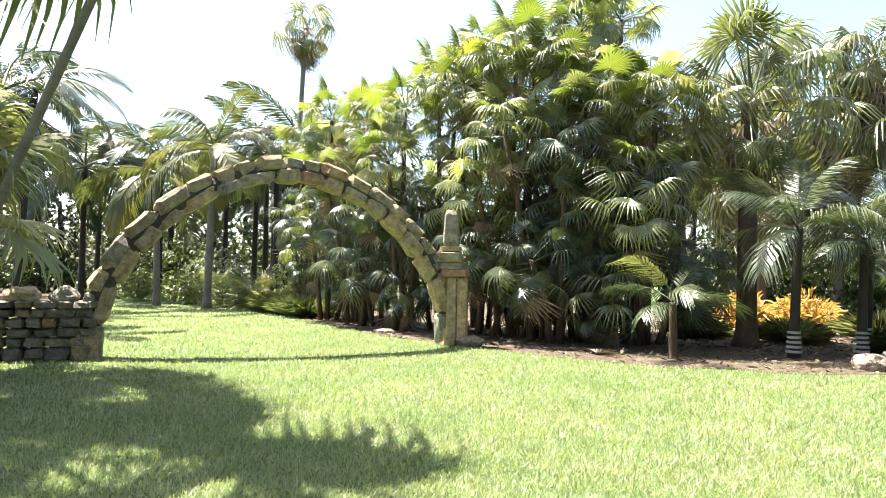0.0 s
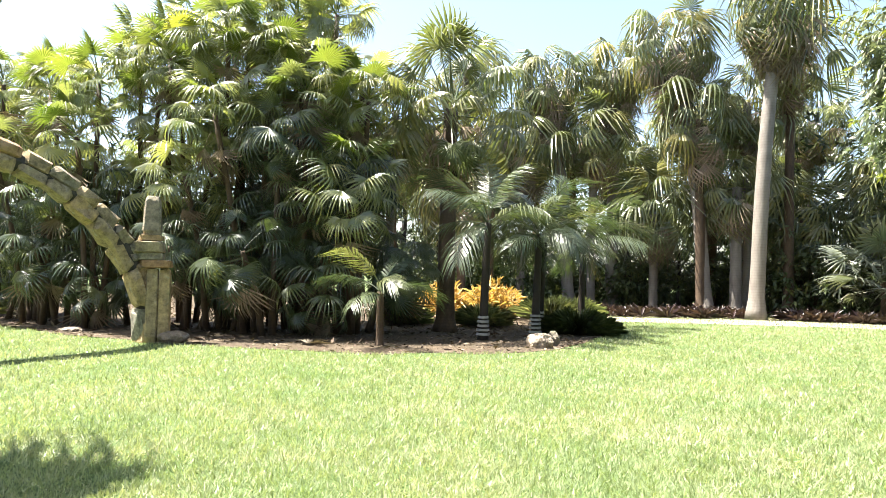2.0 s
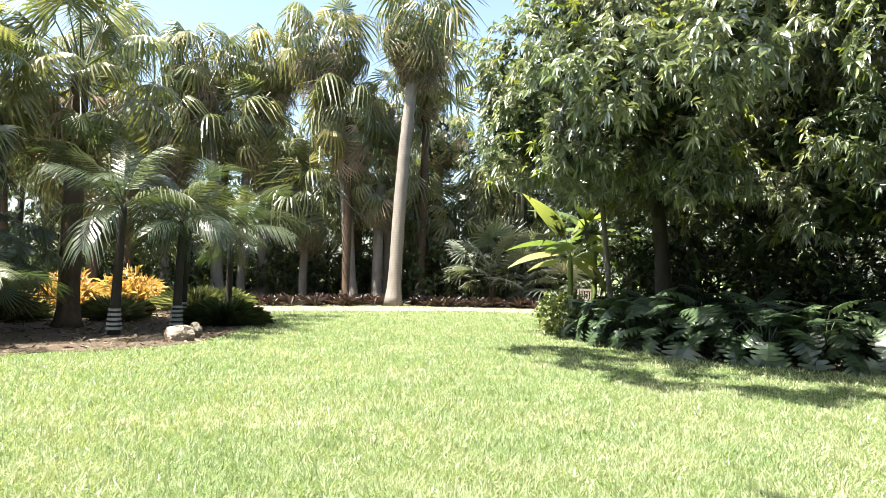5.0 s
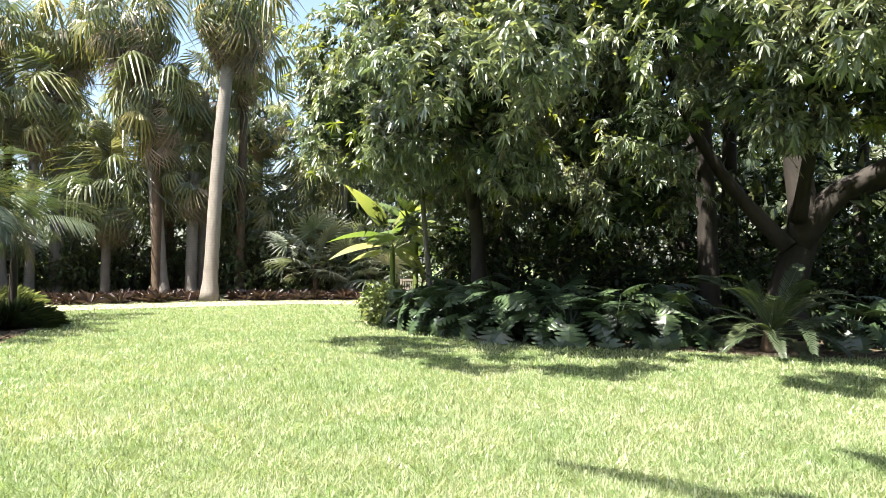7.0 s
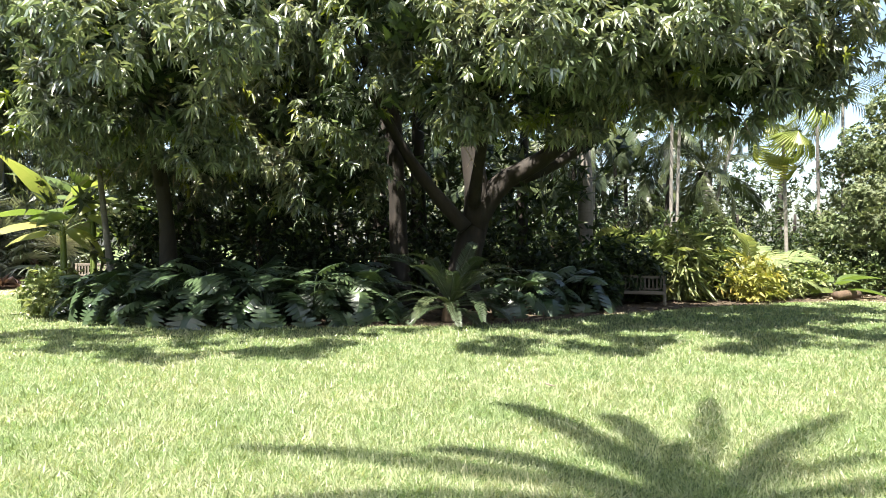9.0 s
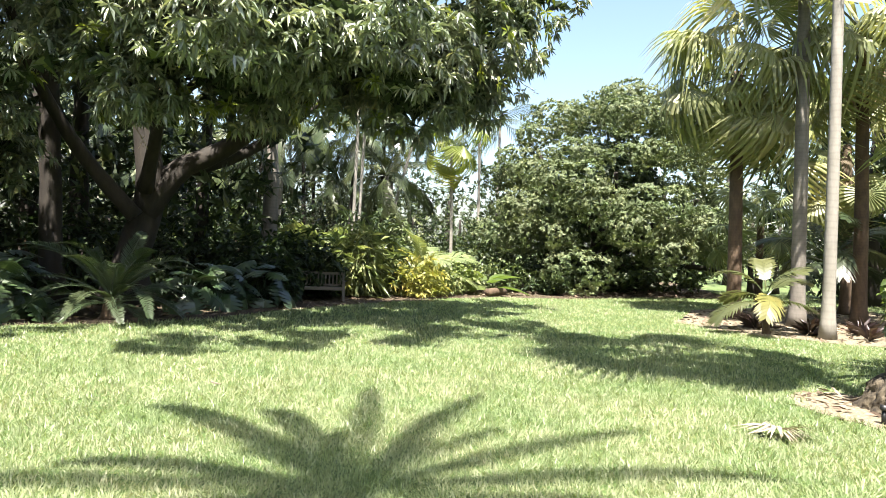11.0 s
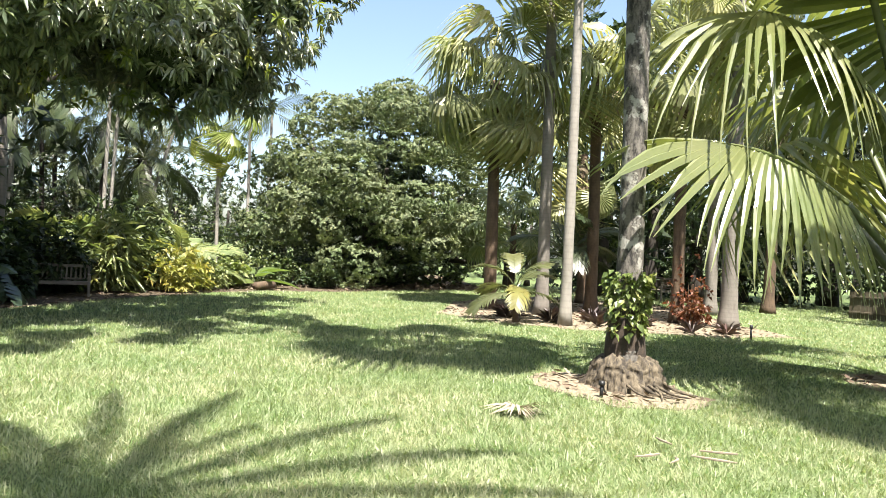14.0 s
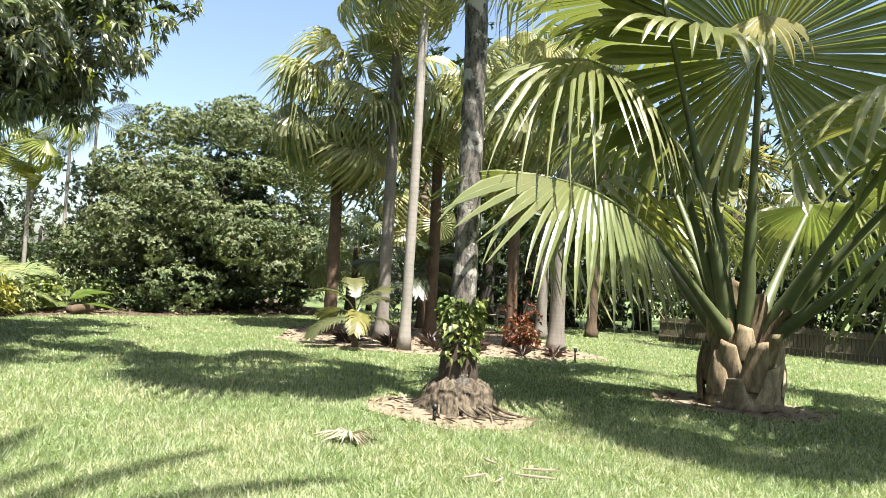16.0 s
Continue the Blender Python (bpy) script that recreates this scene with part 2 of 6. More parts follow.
M_TUFT = leaf_mat("tuft_grass_leaf", (0.32, 0.39, 0.19), (0.6, 0.6, 0.32), 0.5, 0.3, 0.6, 0.4)
M_DARKTUFT = leaf_mat("dark_tuft_leaf", (0.16, 0.22, 0.085), (0.32, 0.37, 0.15), 0.5, 0.2, 0.5, 0.4)
M_DRY = leaf_mat("bleached_dry_frond", (0.42, 0.355, 0.27), (0.56, 0.49, 0.38), 0.8, 0.1, 0.5, 0.2, False)
M_WOOD = plain_mat("weathered_teak", (0.3, 0.255, 0.2), 0.8, 0.3, 14.0, 0.0, (1, 1, 8))
M_DARKMETAL = plain_mat("dark_metal", (0.05, 0.05, 0.05), 0.45, 0.2, 30.0, 0.6)
M_REED = plain_mat("reed_fence", (0.14, 0.115, 0.07), 0.85, 0.35, 9.0, 0.0, (6, 6, 0.6))

# ---- builders ----
rng = np.random.default_rng(7)


def rnd(a, b):
    return float(rng.uniform(a, b))


def mesh_of(name, verts, faces, material, smooth=False):
    me = bpy.data.meshes.new(name)
    me.from_pydata([tuple(v) for v in verts], [], faces)
    me.materials.append(material)
    if smooth:
        me.polygons.foreach_set("use_smooth", [True] * len(me.polygons))
    me.update()
    return me


def thing(name, loc, label, category, group="", kind="", rz=0.0):
    ob = new(name)
    ob.empty_display_size = 0.2
    ob.matrix_basis = pose(*loc, 0, 0, rz)
    return tagged(ob, label, category, group, kind)


def part(name, data, parent, m=None, label="", kind=""):
    """Links a mesh as one object under a thing or a part."""
    ob = new(name, data)
    ob.parent = parent
    if m is not None:
        ob.matrix_basis = m
    return tagged(ob, label, "", "", kind)


def tube(points, radii, sides=10, rough=0.0, seed=0, cap=True):
    """A round stem along points; returns vertices and faces."""
    pts = [Vector(p) for p in points]
    verts, faces = [], []
    up = Vector((0.31, 0.95, 0.05))
    for i, p in enumerate(pts):
        d = (pts[min(i + 1, len(pts) - 1)] - pts[max(i - 1, 0)]).normalized()
        a = d.cross(up)
        if a.length < 1e-3:
            a = d.cross(Vector((1, 0, 0)))
        a.normalize()
        b = d.cross(a)
        for k in range(sides):
            t = 2 * math.pi * k / sides
            q = p + (a * math.cos(t) + b * math.sin(t)) * radii[i]
            if rough:
                q += (q - p) * noise.noise(q * 2.3 + Vector((seed * 3.7, 0, 0))) * rough
            verts.append(q)
    for i in range(len(pts) - 1):
        for k in range(sides):
            k2 = (k + 1) % sides
            faces.append((i * sides + k, i * sides + k2, (i + 1) * sides + k2, (i + 1) * sides + k))
    if cap:
        n = len(verts)
        faces.append(tuple(range(n - sides, n)))
        faces.append(tuple(range(sides - 1, -1, -1)))
    return verts, faces


def joined(pieces):
    verts, faces = [], []
    for v, f in pieces:
        o = len(verts)
        verts += list(v)
        faces += [tuple(i + o for i in q) for q in f]
    return verts, faces


def bent(points, n):
    """A smooth line of n + 1 points through a few given ones (Catmull-Rom)."""
    p = [Vector(q) for q in points]
    p = [p[0] * 2 - p[1]] + p + [p[-1] * 2 - p[-2]]
    out = []
    for i in range(n + 1):
        u = i / n * (len(p) - 3)
        k = min(int(u), len(p) - 4)
        t = u - k
        a, b, c, d = p[k:k + 4]
        out.append(0.5 * (2 * b + (c - a) * t + (2 * a - 5 * b + 4 * c - d) * t * t + (3 * b - a - 3 * c + d) * t ** 3))
    return out


def fan_leaf(name, material, R=0.6, petiole=0.7, segs=24, arc=290.0, unite=0.5, droop=0.25, hinge=30.0, tipdrop=0.25, cup=0.15, seed=1, pw=0.014, wide=1.0, blunt=1.4, steps=1, sides=4):
    """A fan palm leaf: a stalk along +y from the origin, then a pleated blade split into drooping tips."""
    r = np.random.default_rng(seed)
    n = 5
    line = [Vector((0, petiole * i / n, -0.10 * petiole * (i / n) ** 2)) for i in range(n + 1)]
    verts, faces = tube(line, [pw * (1.5 - 0.9 * i / n) for i in range(n + 1)], sides, cap=False)
    faces = list(faces)
    hub, h = line[-1], -radians(hinge)
    da = radians(arc) / segs / 2
    for k in range(segs):
        a = radians(-arc / 2) + da * (2 * k + 1)
        ln = R * (1.0 - 0.28 * (abs(a) / math.pi) ** 1.5) * (1 + r.uniform(-0.07, 0.07))
        drop = tipdrop * (1 + r.uniform(-0.5, 0.7))
        side = r.uniform(-0.05, 0.05)
        o = len(verts)
        stops = ([0.006, unite * 0.6, unite] if steps > 2 else [0.006, unite]) + [unite + (1 - unite) * (q + 1) / (steps + 1) for q in range(steps + 1)]
        for s in stops:
            rr = s * ln
            if s <= unite:
                w = rr * math.tan(da) * wide
            else:
                w = unite * ln * math.tan(da) * wide * max(0.06, 1 - ((s - unite) / (1 - unite)) ** blunt)
            tz = -droop * R * s * s - cup * R * (1 - math.cos(a)) * s
            yy = rr
            if s > unite:
                k2 = (s - unite) / (1 - unite)
                tz -= drop * R * k2 * k2
                yy -= drop * R * 0.35 * k2 * k2
            lift = 0.35 * w
            aa = a + side * s * s
            for q in (-w, 0.0, w):
                x = math.sin(aa) * yy + math.cos(aa) * q
                y = math.cos(aa) * yy - math.sin(aa) * q
                z = tz + (lift if q == 0 else -lift)
                verts.append(hub + Vector((x, y * math.cos(h) - z * math.sin(h), y * math.sin(h) + z * math.cos(h))))
        for i in range(len(stops) - 1):
            b = o + i * 3
            faces += [(b, b + 1, b + 4, b + 3), (b + 1, b + 2, b + 5, b + 4)]
    return mesh_of(name, verts, faces, material)


def feather_leaf(name, material, L=2.0, pairs=34, leaflet=0.5, bend=70.0, droop=0.4, vee=0.3, width=0.022, start=0.16, seed=1, stem=0.016):
    """A feather palm leaf: a bending midrib along +y with leaflets on both sides."""
    r = np.random.default_rng(seed)
    n = 14
    pts, d = [Vector((0, 0, 0))], 0.0
    for i in range(n):
        d = -radians(bend) * ((i + 0.5) / n) ** 1.3
        pts.append(pts[-1] + Vector((0, math.cos(d), math.sin(d))) * L / n)
    verts, faces = tube(pts, [stem * (1.25 - 1.1 * i / n) for i in range(n + 1)], 4, cap=False)
    faces = list(faces)
    for k in range(pairs):
        u = start + (1 - start) * k / (pairs - 1)
        i = min(int(u * n), n - 1)
        p = pts[i].lerp(pts[i + 1], u * n - i)
        t = (pts[i + 1] - pts[i]).normalized()
        nz = Vector((1, 0, 0)).cross(t)
        ll = leaflet * (math.sin(math.pi * min(0.97, 0.14 + 0.8 * (u - start) / (1 - start))) ** 0.7)
        for sgn in (-1, 1):
            l2 = ll * r.uniform(0.88, 1.1)
            ahead = 0.45 + 0.5 * u + r.uniform(-0.1, 0.1)
            dr = droop * r.uniform(0.6, 1.4)
            dv = (Vector((sgn, 0, 0)) + t * ahead + nz * vee).normalized()
            m1 = p + dv * l2 * 0.55 - Vector((0, 0, 1)) * l2 * dr * 0.25
            e = p + dv * l2 * 0.95 - Vector((0, 0, 1)) * l2 * dr
            wv = dv.cross(nz).normalized() * width
            o = len(verts)
            verts += [p - wv * 0.5, p + wv * 0.5, m1 + wv, m1 - wv, e]
            faces += [(o, o + 1, o + 2, o + 3), (o + 3, o + 2, o + 4)]
    return mesh_of(name, verts, faces, material)


def leaves_mesh(name, P, D, L, W, material, fold=0.25, droop=0.25, seed=3):
    """Many single leaves: from points P along unit ways D, of lengths L and widths W; each is folded along its rib and bent at the tip."""
    r = np.random.default_rng(seed)
    n = len(P)
    up = r.normal(size=(n, 3)) * 0.45 + (0, 0, 1)
    S = np.cross(D, up)
    S /= np.linalg.norm(S, axis=1, keepdims=True) + 1e-9
    N = np.cross(S, D)
    L, W = np.broadcast_to(L, (n,))[:, None], np.broadcast_to(W, (n,))[:, None]
    midp = P + D * L * 0.45
    V = np.empty((n, 4, 3))
    V[:, 0] = P
    V[:, 1] = midp + S * W + N * W * fold
    V[:, 2] = P + D * L * 0.97 - np.array((0, 0, 1.0)) * L * droop
    V[:, 3] = midp - S * W + N * W * fold
    base = np.arange(n)[:, None, None] * 4
    F = (base + np.array([[0, 1, 2], [0, 2, 3]])).reshape(-1)
    me = bpy.data.meshes.new(name)
    me.vertices.add(n * 4)
    me.vertices.foreach_set("co", V.reshape(-1).astype(np.float32))
    me.loops.add(len(F))
    me.loops.foreach_set("vertex_index", F.astype(np.int32))
    me.polygons.add(len(F) // 3)
    me.polygons.foreach_set("loop_start", np.arange(0, len(F), 3, dtype=np.int32))
    me.materials.append(material)
    me.update(calc_edges=True)
    me.validate()
    return me


def blades_mesh(name, P, D, L, W, material, seed, N=None):
    """Grass blades and far leaves: one triangle each."""
    r = np.random.default_rng(seed)
    n = len(P)
    a = r.uniform(0, 2 * math.pi, n)
    S = np.stack([np.cos(a), np.sin(a), np.zeros(n)], 1) * W[:, None]
    if N is not None:
        S = unit(np.cross(N, D)) * W[:, None]
    V = np.stack([P - S, P + S, P + D * L[:, None]], 1)
    me = bpy.data.meshes.new(name)
    me.vertices.add(n * 3)
    me.vertices.foreach_set("co", V.reshape(-1).astype(np.float32))
    me.loops.add(n * 3)
    me.loops.foreach_set("vertex_index", np.arange(n * 3, dtype=np.int32))
    me.polygons.add(n)
    me.polygons.foreach_set("loop_start", np.arange(0, n * 3, 3, dtype=np.int32))
    me.materials.append(material)
    me.update(calc_edges=True)
    return me


def unit(v):
    return v / (np.linalg.norm(v, axis=-1, keepdims=True) + 1e-9)


def shell_points(blobs, count, seed, inner=0.62):
    """Points in the outer shells of several ellipsoids (x, y, z, rx, ry, rz), and the outward ways there."""
    r = np.random.default_rng(seed)
    b = np.array(blobs, float)
    area = (b[:, 3] * b[:, 4] + b[:, 4] * b[:, 5] + b[:, 3] * b[:, 5])
    pick = r.choice(len(b), count, p=area / area.sum())
    d = unit(r.normal(size=(count, 3)))
    rad = r.uniform(inner, 1.0, (count, 1)) ** 0.6
    lump = 1 + 0.16 * np.sin(d[:, :1] * 7 + pick[:, None]) * np.sin(d[:, 1:2] * 6 + pick[:, None] * 2) + 0.12 * np.sin(d[:, 2:] * 9 + pick[:, None] * 3)
    P = b[pick, :3] + d * b[pick, 3:] * rad * lump
    return P, unit(d / b[pick, 3:])


def whorls(blobs, count, per, L, W, material, name, seed, hang=0.5, fold=0.25, droop=0.3, inner=0.62, spread=1.0, gaps=0.0, rosette=False, plain=False, clump=2.1):
    """A crown of leaf whorls: at each twig end a few leaves spread and hang; gaps leaves out whole clumps."""
    r = np.random.default_rng(seed + 50)
    C, N = shell_points(blobs, count, seed, inner)
    if gaps:
        q = C * clump + seed
        f = np.sin(q[:, 0] + 0.5 * q[:, 2] + 1.4 * np.sin(1.1 * q[:, 1])) + np.sin(1.15 * q[:, 1] - 0.6 * q[:, 2] + 1.4 * np.sin(0.9 * q[:, 0])) + 0.7 * np.sin(1.1 * q[:, 2] + 1.6 * np.sin(0.8 * q[:, 0] + 0.7 * q[:, 1]))
        k = f > np.quantile(f, gaps)
        C, N = C[k], N[k]
        count = len(C)
    if rosette:
        ax = unit(N * 0.6 + r.normal(size=N.shape) * 0.3 + (0, 0, 0.45))
        u = unit(np.cross(ax, r.normal(size=N.shape)))
        w = np.cross(ax, u)
        th = (np.arange(per) * 2 * math.pi / per)[None, :, None] + r.uniform(-0.25, 0.25, (count, per, 1))
        D = ax[:, None] * r.uniform(-0.05, 0.5, (count, per, 1)) + u[:, None] * np.cos(th) + w[:, None] * np.sin(th) - np.array((0, 0, hang))
        D = unit(D.reshape(-1, 3))
        P = np.repeat(C, per, 0) + r.normal(size=(count * per, 3)) * L * 0.05
        return leaves_mesh(name, P, D, L * r.uniform(0.75, 1.15, count * per), W * r.uniform(0.8, 1.2, count * per), material, fold, droop, seed)
    P = np.repeat(C, per, 0) + r.normal(size=(count * per, 3)) * L * 0.12
    D = unit(np.repeat(N, per, 0) * 0.55 + r.normal(size=(count * per, 3)) * 0.75 * spread - np.array((0, 0, hang)))
    if plain:
        F = unit(np.repeat(N, per, 0) + r.normal(size=(count * per, 3)) * 0.45)
        D = r.normal(size=(count * per, 3))
        D = unit(D - F * np.sum(D * F, 1, keepdims=True))
        return blades_mesh(name, P, D, L * r.uniform(0.7, 1.15, count * per), W * r.uniform(0.8, 1.2, count * per), material, seed, F)
    return leaves_mesh(name, P, D, L * r.uniform(0.7, 1.15, count * per), W * r.uniform(0.8, 1.2, count * per), material, fold, droop, seed)


def set_fronds(parent, meshes, n, z0, z1, e0, e1, rad=0.1, s0=0.85, s1=1.1, name="frond", at=(0, 0), seed=0, lean=(0, 0), phase=0.0, jit=9.0, small=0.0):
    """Fronds round a stem: from low ones at elevation e0 to high ones at e1, turned by the golden angle."""
    r = np.random.default_rng(seed + 900)
    for i in range(n):
        u = (i + 0.5) / n
        phi = phase + i * 137.5 + r.uniform(-18, 18)
        e = e0 + (e1 - e0) * u ** 1.2 + r.uniform(-jit, jit)
        z = z0 + (z1 - z0) * u
        x, y = at[0] + lean[0] * z, at[1] + lean[1] * z
        a = radians(phi)
        s = r.uniform(s0, s1) * (1 - small * (1 - u))
        m = pose(x - math.sin(a) * rad, y + math.cos(a) * rad, z, 0, 0, phi) @ pose(0, 0, 0, e, r.uniform(-30, 30), 0) @ Matrix.Scale(s, 4)
        part(name, meshes[int(r.integers(len(meshes)))], parent, m)


def trunk_mesh(name, pts, r0, r1, material, flare=1.35, sides=14, n=24, knots=0.06, seed=0, rings=0.0):
    line = bent(pts, n)
    rad = []
    for i in range(n + 1):
        u = i / n
        k = r0 + (r1 - r0) * u + r0 * (flare - 1) * max(0, 1 - u * n / 3.0) ** 2
        if rings:
            k *= 1 + rings * 0.4 * (1 if i % 2 else -1)
        rad.append(k)
    v, f = tube(line, rad, sides, knots, seed)
    return mesh_of(name, v, f, material, True)


def block(sx, sy, sz, jitter, seed, bevel=0.12):
    """A rough-hewn stone block, its corners cut and its faces uneven."""
    bm = bmesh.new()
    bmesh.ops.create_cube(bm, size=1.0)
    bmesh.ops.bevel(bm, geom=bm.edges[:], offset=bevel, segments=1, affect="EDGES")
    r = np.random.default_rng(seed)
    for v in bm.verts:
        v.co += Vector(r.uniform(-jitter, jitter, 3))
        v.co.x, v.co.y, v.co.z = v.co.x * sx, v.co.y * sy, v.co.z * sz
    verts = [v.co.copy() for v in bm.verts]
    bm.verts.index_update()
    faces = [tuple(v.index for v in f.verts) for f in bm.faces]
    bm.free()
    return verts, faces


def boulder(sx, sy, sz, seed, material, name="boulder", cuts=3):
    bm = bmesh.new()
    bmesh.ops.create_icosphere(bm, subdivisions=cuts, radius=1.0)
    o = Vector((seed * 5.1, seed * 2.3, 0))
    for v in bm.verts:
        c = v.co.copy()
        k = 1 + 0.3 * noise.noise(c * 1.4 + o) + 0.12 * noise.noise(c * 4 + o)
        v.co = Vector((c.x * sx * k, c.y * sy * k, max(c.z, -0.55) * sz * k))
    me = bpy.data.meshes.new(name)
    bm.to_mesh(me)
    bm.free()
    me.materials.append(material)
    return me


def sheet(name, outline, z, material, label, category, ragged=0.12, seed=0, thick=0.03):
    """A bed of ground cover with a ragged edge, laid on the ground."""
    pts = []
    n = len(outline)
    for i in range(n):
        a, b = Vector((*outline[i], 0)), Vector((*outline[(i + 1) % n], 0))
        k = max(4, int((b - a).length / 0.3))
        for j in range(k):
            p = a.lerp(b, j / k)
            q = noise.noise_vector(p * 0.9 + Vector((seed, 0, 0))) * ragged * 2.0 + noise.noise_vector(p * 3.1) * ragged + noise.noise_vector(p * 9.0) * ragged * 0.4
            pts.append((p.x + q.x, p.y + q.y))
    bm = bmesh.new()
    top = [bm.verts.new((x, y, z)) for x, y in pts]
    low = [bm.verts.new((x, y, z - thick - 0.05)) for x, y in pts]
    f = bm.faces.new(top)
    if f.normal.z < 0:
        f.normal_update()
    for i in range(len(pts)):
        j = (i + 1) % len(pts)
        bm.faces.new((top[j], top[i], low[i], low[j]))
    bmesh.ops.triangulate(bm, faces=[f])
    bmesh.ops.recalc_face_normals(bm, faces=bm.faces[:])
    me = bpy.data.meshes.new(name)
    bm.to_mesh(me)
    bm.free()
    me.materials.append(material)
    return tagged(new(name, me), label, category, "", "structure")


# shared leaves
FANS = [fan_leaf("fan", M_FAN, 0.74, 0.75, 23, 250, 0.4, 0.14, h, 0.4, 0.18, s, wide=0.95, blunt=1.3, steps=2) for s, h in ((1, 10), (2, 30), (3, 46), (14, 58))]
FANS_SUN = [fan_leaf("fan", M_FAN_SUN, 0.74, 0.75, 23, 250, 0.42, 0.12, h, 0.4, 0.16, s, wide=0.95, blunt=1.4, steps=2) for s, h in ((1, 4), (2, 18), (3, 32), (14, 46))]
FANS_YELLOW = [fan_leaf("fan", M_FAN_YELLOW, 0.6, 0.7, 22, 230, 0.5, 0.05, 12, 0.15, 0.05, s) for s in (4, 5)]
CABB = [fan_leaf("fan", M_CABBAGE, 0.95, 1.0, 16, 260, 0.36, 0.35, h, 0.9, 0.3, s, wide=0.85) for s, h in ((6, 6), (7, 28), (8, 50), (15, 18))]
DEADS = [fan_leaf("dead_fan", M_DEAD, 1.0, 0.55, 11, 120, 0.3, 0.15, h, 0.3, 0.6, s, wide=1.0, blunt=1.6) for s, h in ((9, 0), (10, 25), (16, -12))]
CABB_OPEN = [fan_leaf("fan", M_CABBAGE, 1.0, 1.45, 22, 270, 0.42, 0.2, h, 0.6, 0.2, s, 0.018, 0.9, 1.4, 2) for s, h in ((56, 0), (57, 18), (58, 36))]
LIVIS = [fan_leaf("fan", M_LIVI, 1.2, 1.4, 22, 240, 0.44, 0.18, h, 0.85, 0.22, s, 0.022, 1.05, 1.5, 2) for s, h in ((11, 5), (12, 22), (13, 40))]
FEATH = [feather_leaf("feather", M_FEATHER, 1.9, 30, 0.62, b, 0.85, 0.12, 0.015, 0.14, s) for b, s in ((55, 1), (85, 2), (70, 3))]
FEATH_BIG = [feather_leaf("feather", M_FEATHER_Y, 3.4, 44, 0.75, b, 0.9, 0.1, 0.03, 0.14, s, 0.03) for b, s in ((80, 4), (105, 5))]
FEATH_DARK = [feather_leaf("feather", M_FEATHER_DARK, 2.8, 40, 0.6, b, 0.7, 0.1, 0.028, 0.14, s, 0.025) for b, s in ((75, 6), (100, 7))]

# ---- the large structure ----
def ground_sheet():
    bm = bmesh.new()
    rings, sides = (0, 6, 12, 20, 30, 45, 70, 120, 250, 600), 64
    rows = []
    for rr in rings:
        if rr == 0:
            rows.append([bm.verts.new((0, 0, 0))])
            continue
        rows.append([bm.verts.new((rr * math.cos(2 * math.pi * k / sides), rr * math.sin(2 * math.pi * k / sides), 0)) for k in range(sides)])
    for k in range(sides):
        bm.faces.new((rows[0][0], rows[1][k], rows[1][(k + 1) % sides]))
    for a, b in zip(rows[1:], rows[2:]):
        for k in range(sides):
            bm.faces.new((a[k], b[k], b[(k + 1) % sides], a[(k + 1) % sides]))
    me = bpy.data.meshes.new("ground")
    bm.to_mesh(me)
    bm.free()
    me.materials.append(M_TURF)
    return tagged(new("ground", me), "flat sunlit lawn of short green grass", "lawn", "", "structure")


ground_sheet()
CLUMP_BED = [(-12, 48), (-9, 31), (-7.0, 27), (-4.2, 22), (-1.5, 17.6), (0.2, 15.9), (2.2, 14.1), (4.1, 12.9), (7.0, 12.4), (8.3, 12.8), (9.8, 14.2),
             (12, 16.2), (14.3, 19.2), (13, 26), (9, 34), (0, 42)]
sheet("mulch_bed", CLUMP_BED, 0.008, M_MULCH, "shaded brown leaf mulch under the palm thicket", "mulch", 0.16, 1)
sheet("path", [(14.3, 19.4), (15.7, 19.0), (21.2, 15.6), (23.0, 11.9), (27, 6), (30, 6), (26, 14), (22.5, 18.2), (16.4, 21.6), (8, 30), (6, 29)], 0.012, M_PATH, "pale shell path along the far edge of the lawn", "path", 0.06, 2)
MANGO_BED = [(22.0, 12.0), (18.4, 9.8), (15.4, 8.1), (13.6, 5.2), (13.6, 2.4), (13.7, -0.1), (14.5, -2.1), (16.0, -4.0), (17.2, -5.8), (18.6, -8.5), (19.7, -11.4),
             (18.9, -13.9), (19.6, -18), (19, -22), (30, -30), (45, -20), (45, 5), (30, 8)]
sheet("mulch_bed", MANGO_BED, 0.008, M_MULCH, "brown leaf mulch under the mango trees", "mulch", 0.14, 3)
ISLAND = [(12.6, -12.5), (10.4, -12.2), (8.6, -13.1), (6.5, -15.2), (5.6, -17.2), (7.5, -18.8), (12, -23), (16, -21), (15, -15.5)]
sheet("mulch_bed", ISLAND, 0.01, M_SAND, "pale wood-chip mulch round a palm group", "mulch", 0.14, 4)
sheet("mulch_ring", [(4.65 + 1.12 * math.cos(a * 0.1745), -7.7 + 0.82 * math.sin(a * 0.1745)) for a in range(36)], 0.01, M_SAND, "pale mulch ring round the palm's foot", "mulch", 0.12, 5)
sheet("mulch_ring", [(1.92 + 1.35 * math.cos(a * 0.1745), -12.0 + 1.05 * math.sin(a * 0.1745)) for a in range(36)], 0.01, M_SAND, "pale mulch ring round the great fan palm", "mulch", 0.1, 6)
sheet("mulch_bed", [(-5.9, 8), (-8, 12.2), (-9, 16), (-20, 40), (-34, 60), (-60, 60), (-40, 0), (-9, 3)], 0.008, M_MULCH, "mulch under palms beside the stone arch", "mulch", 0.15, 7)
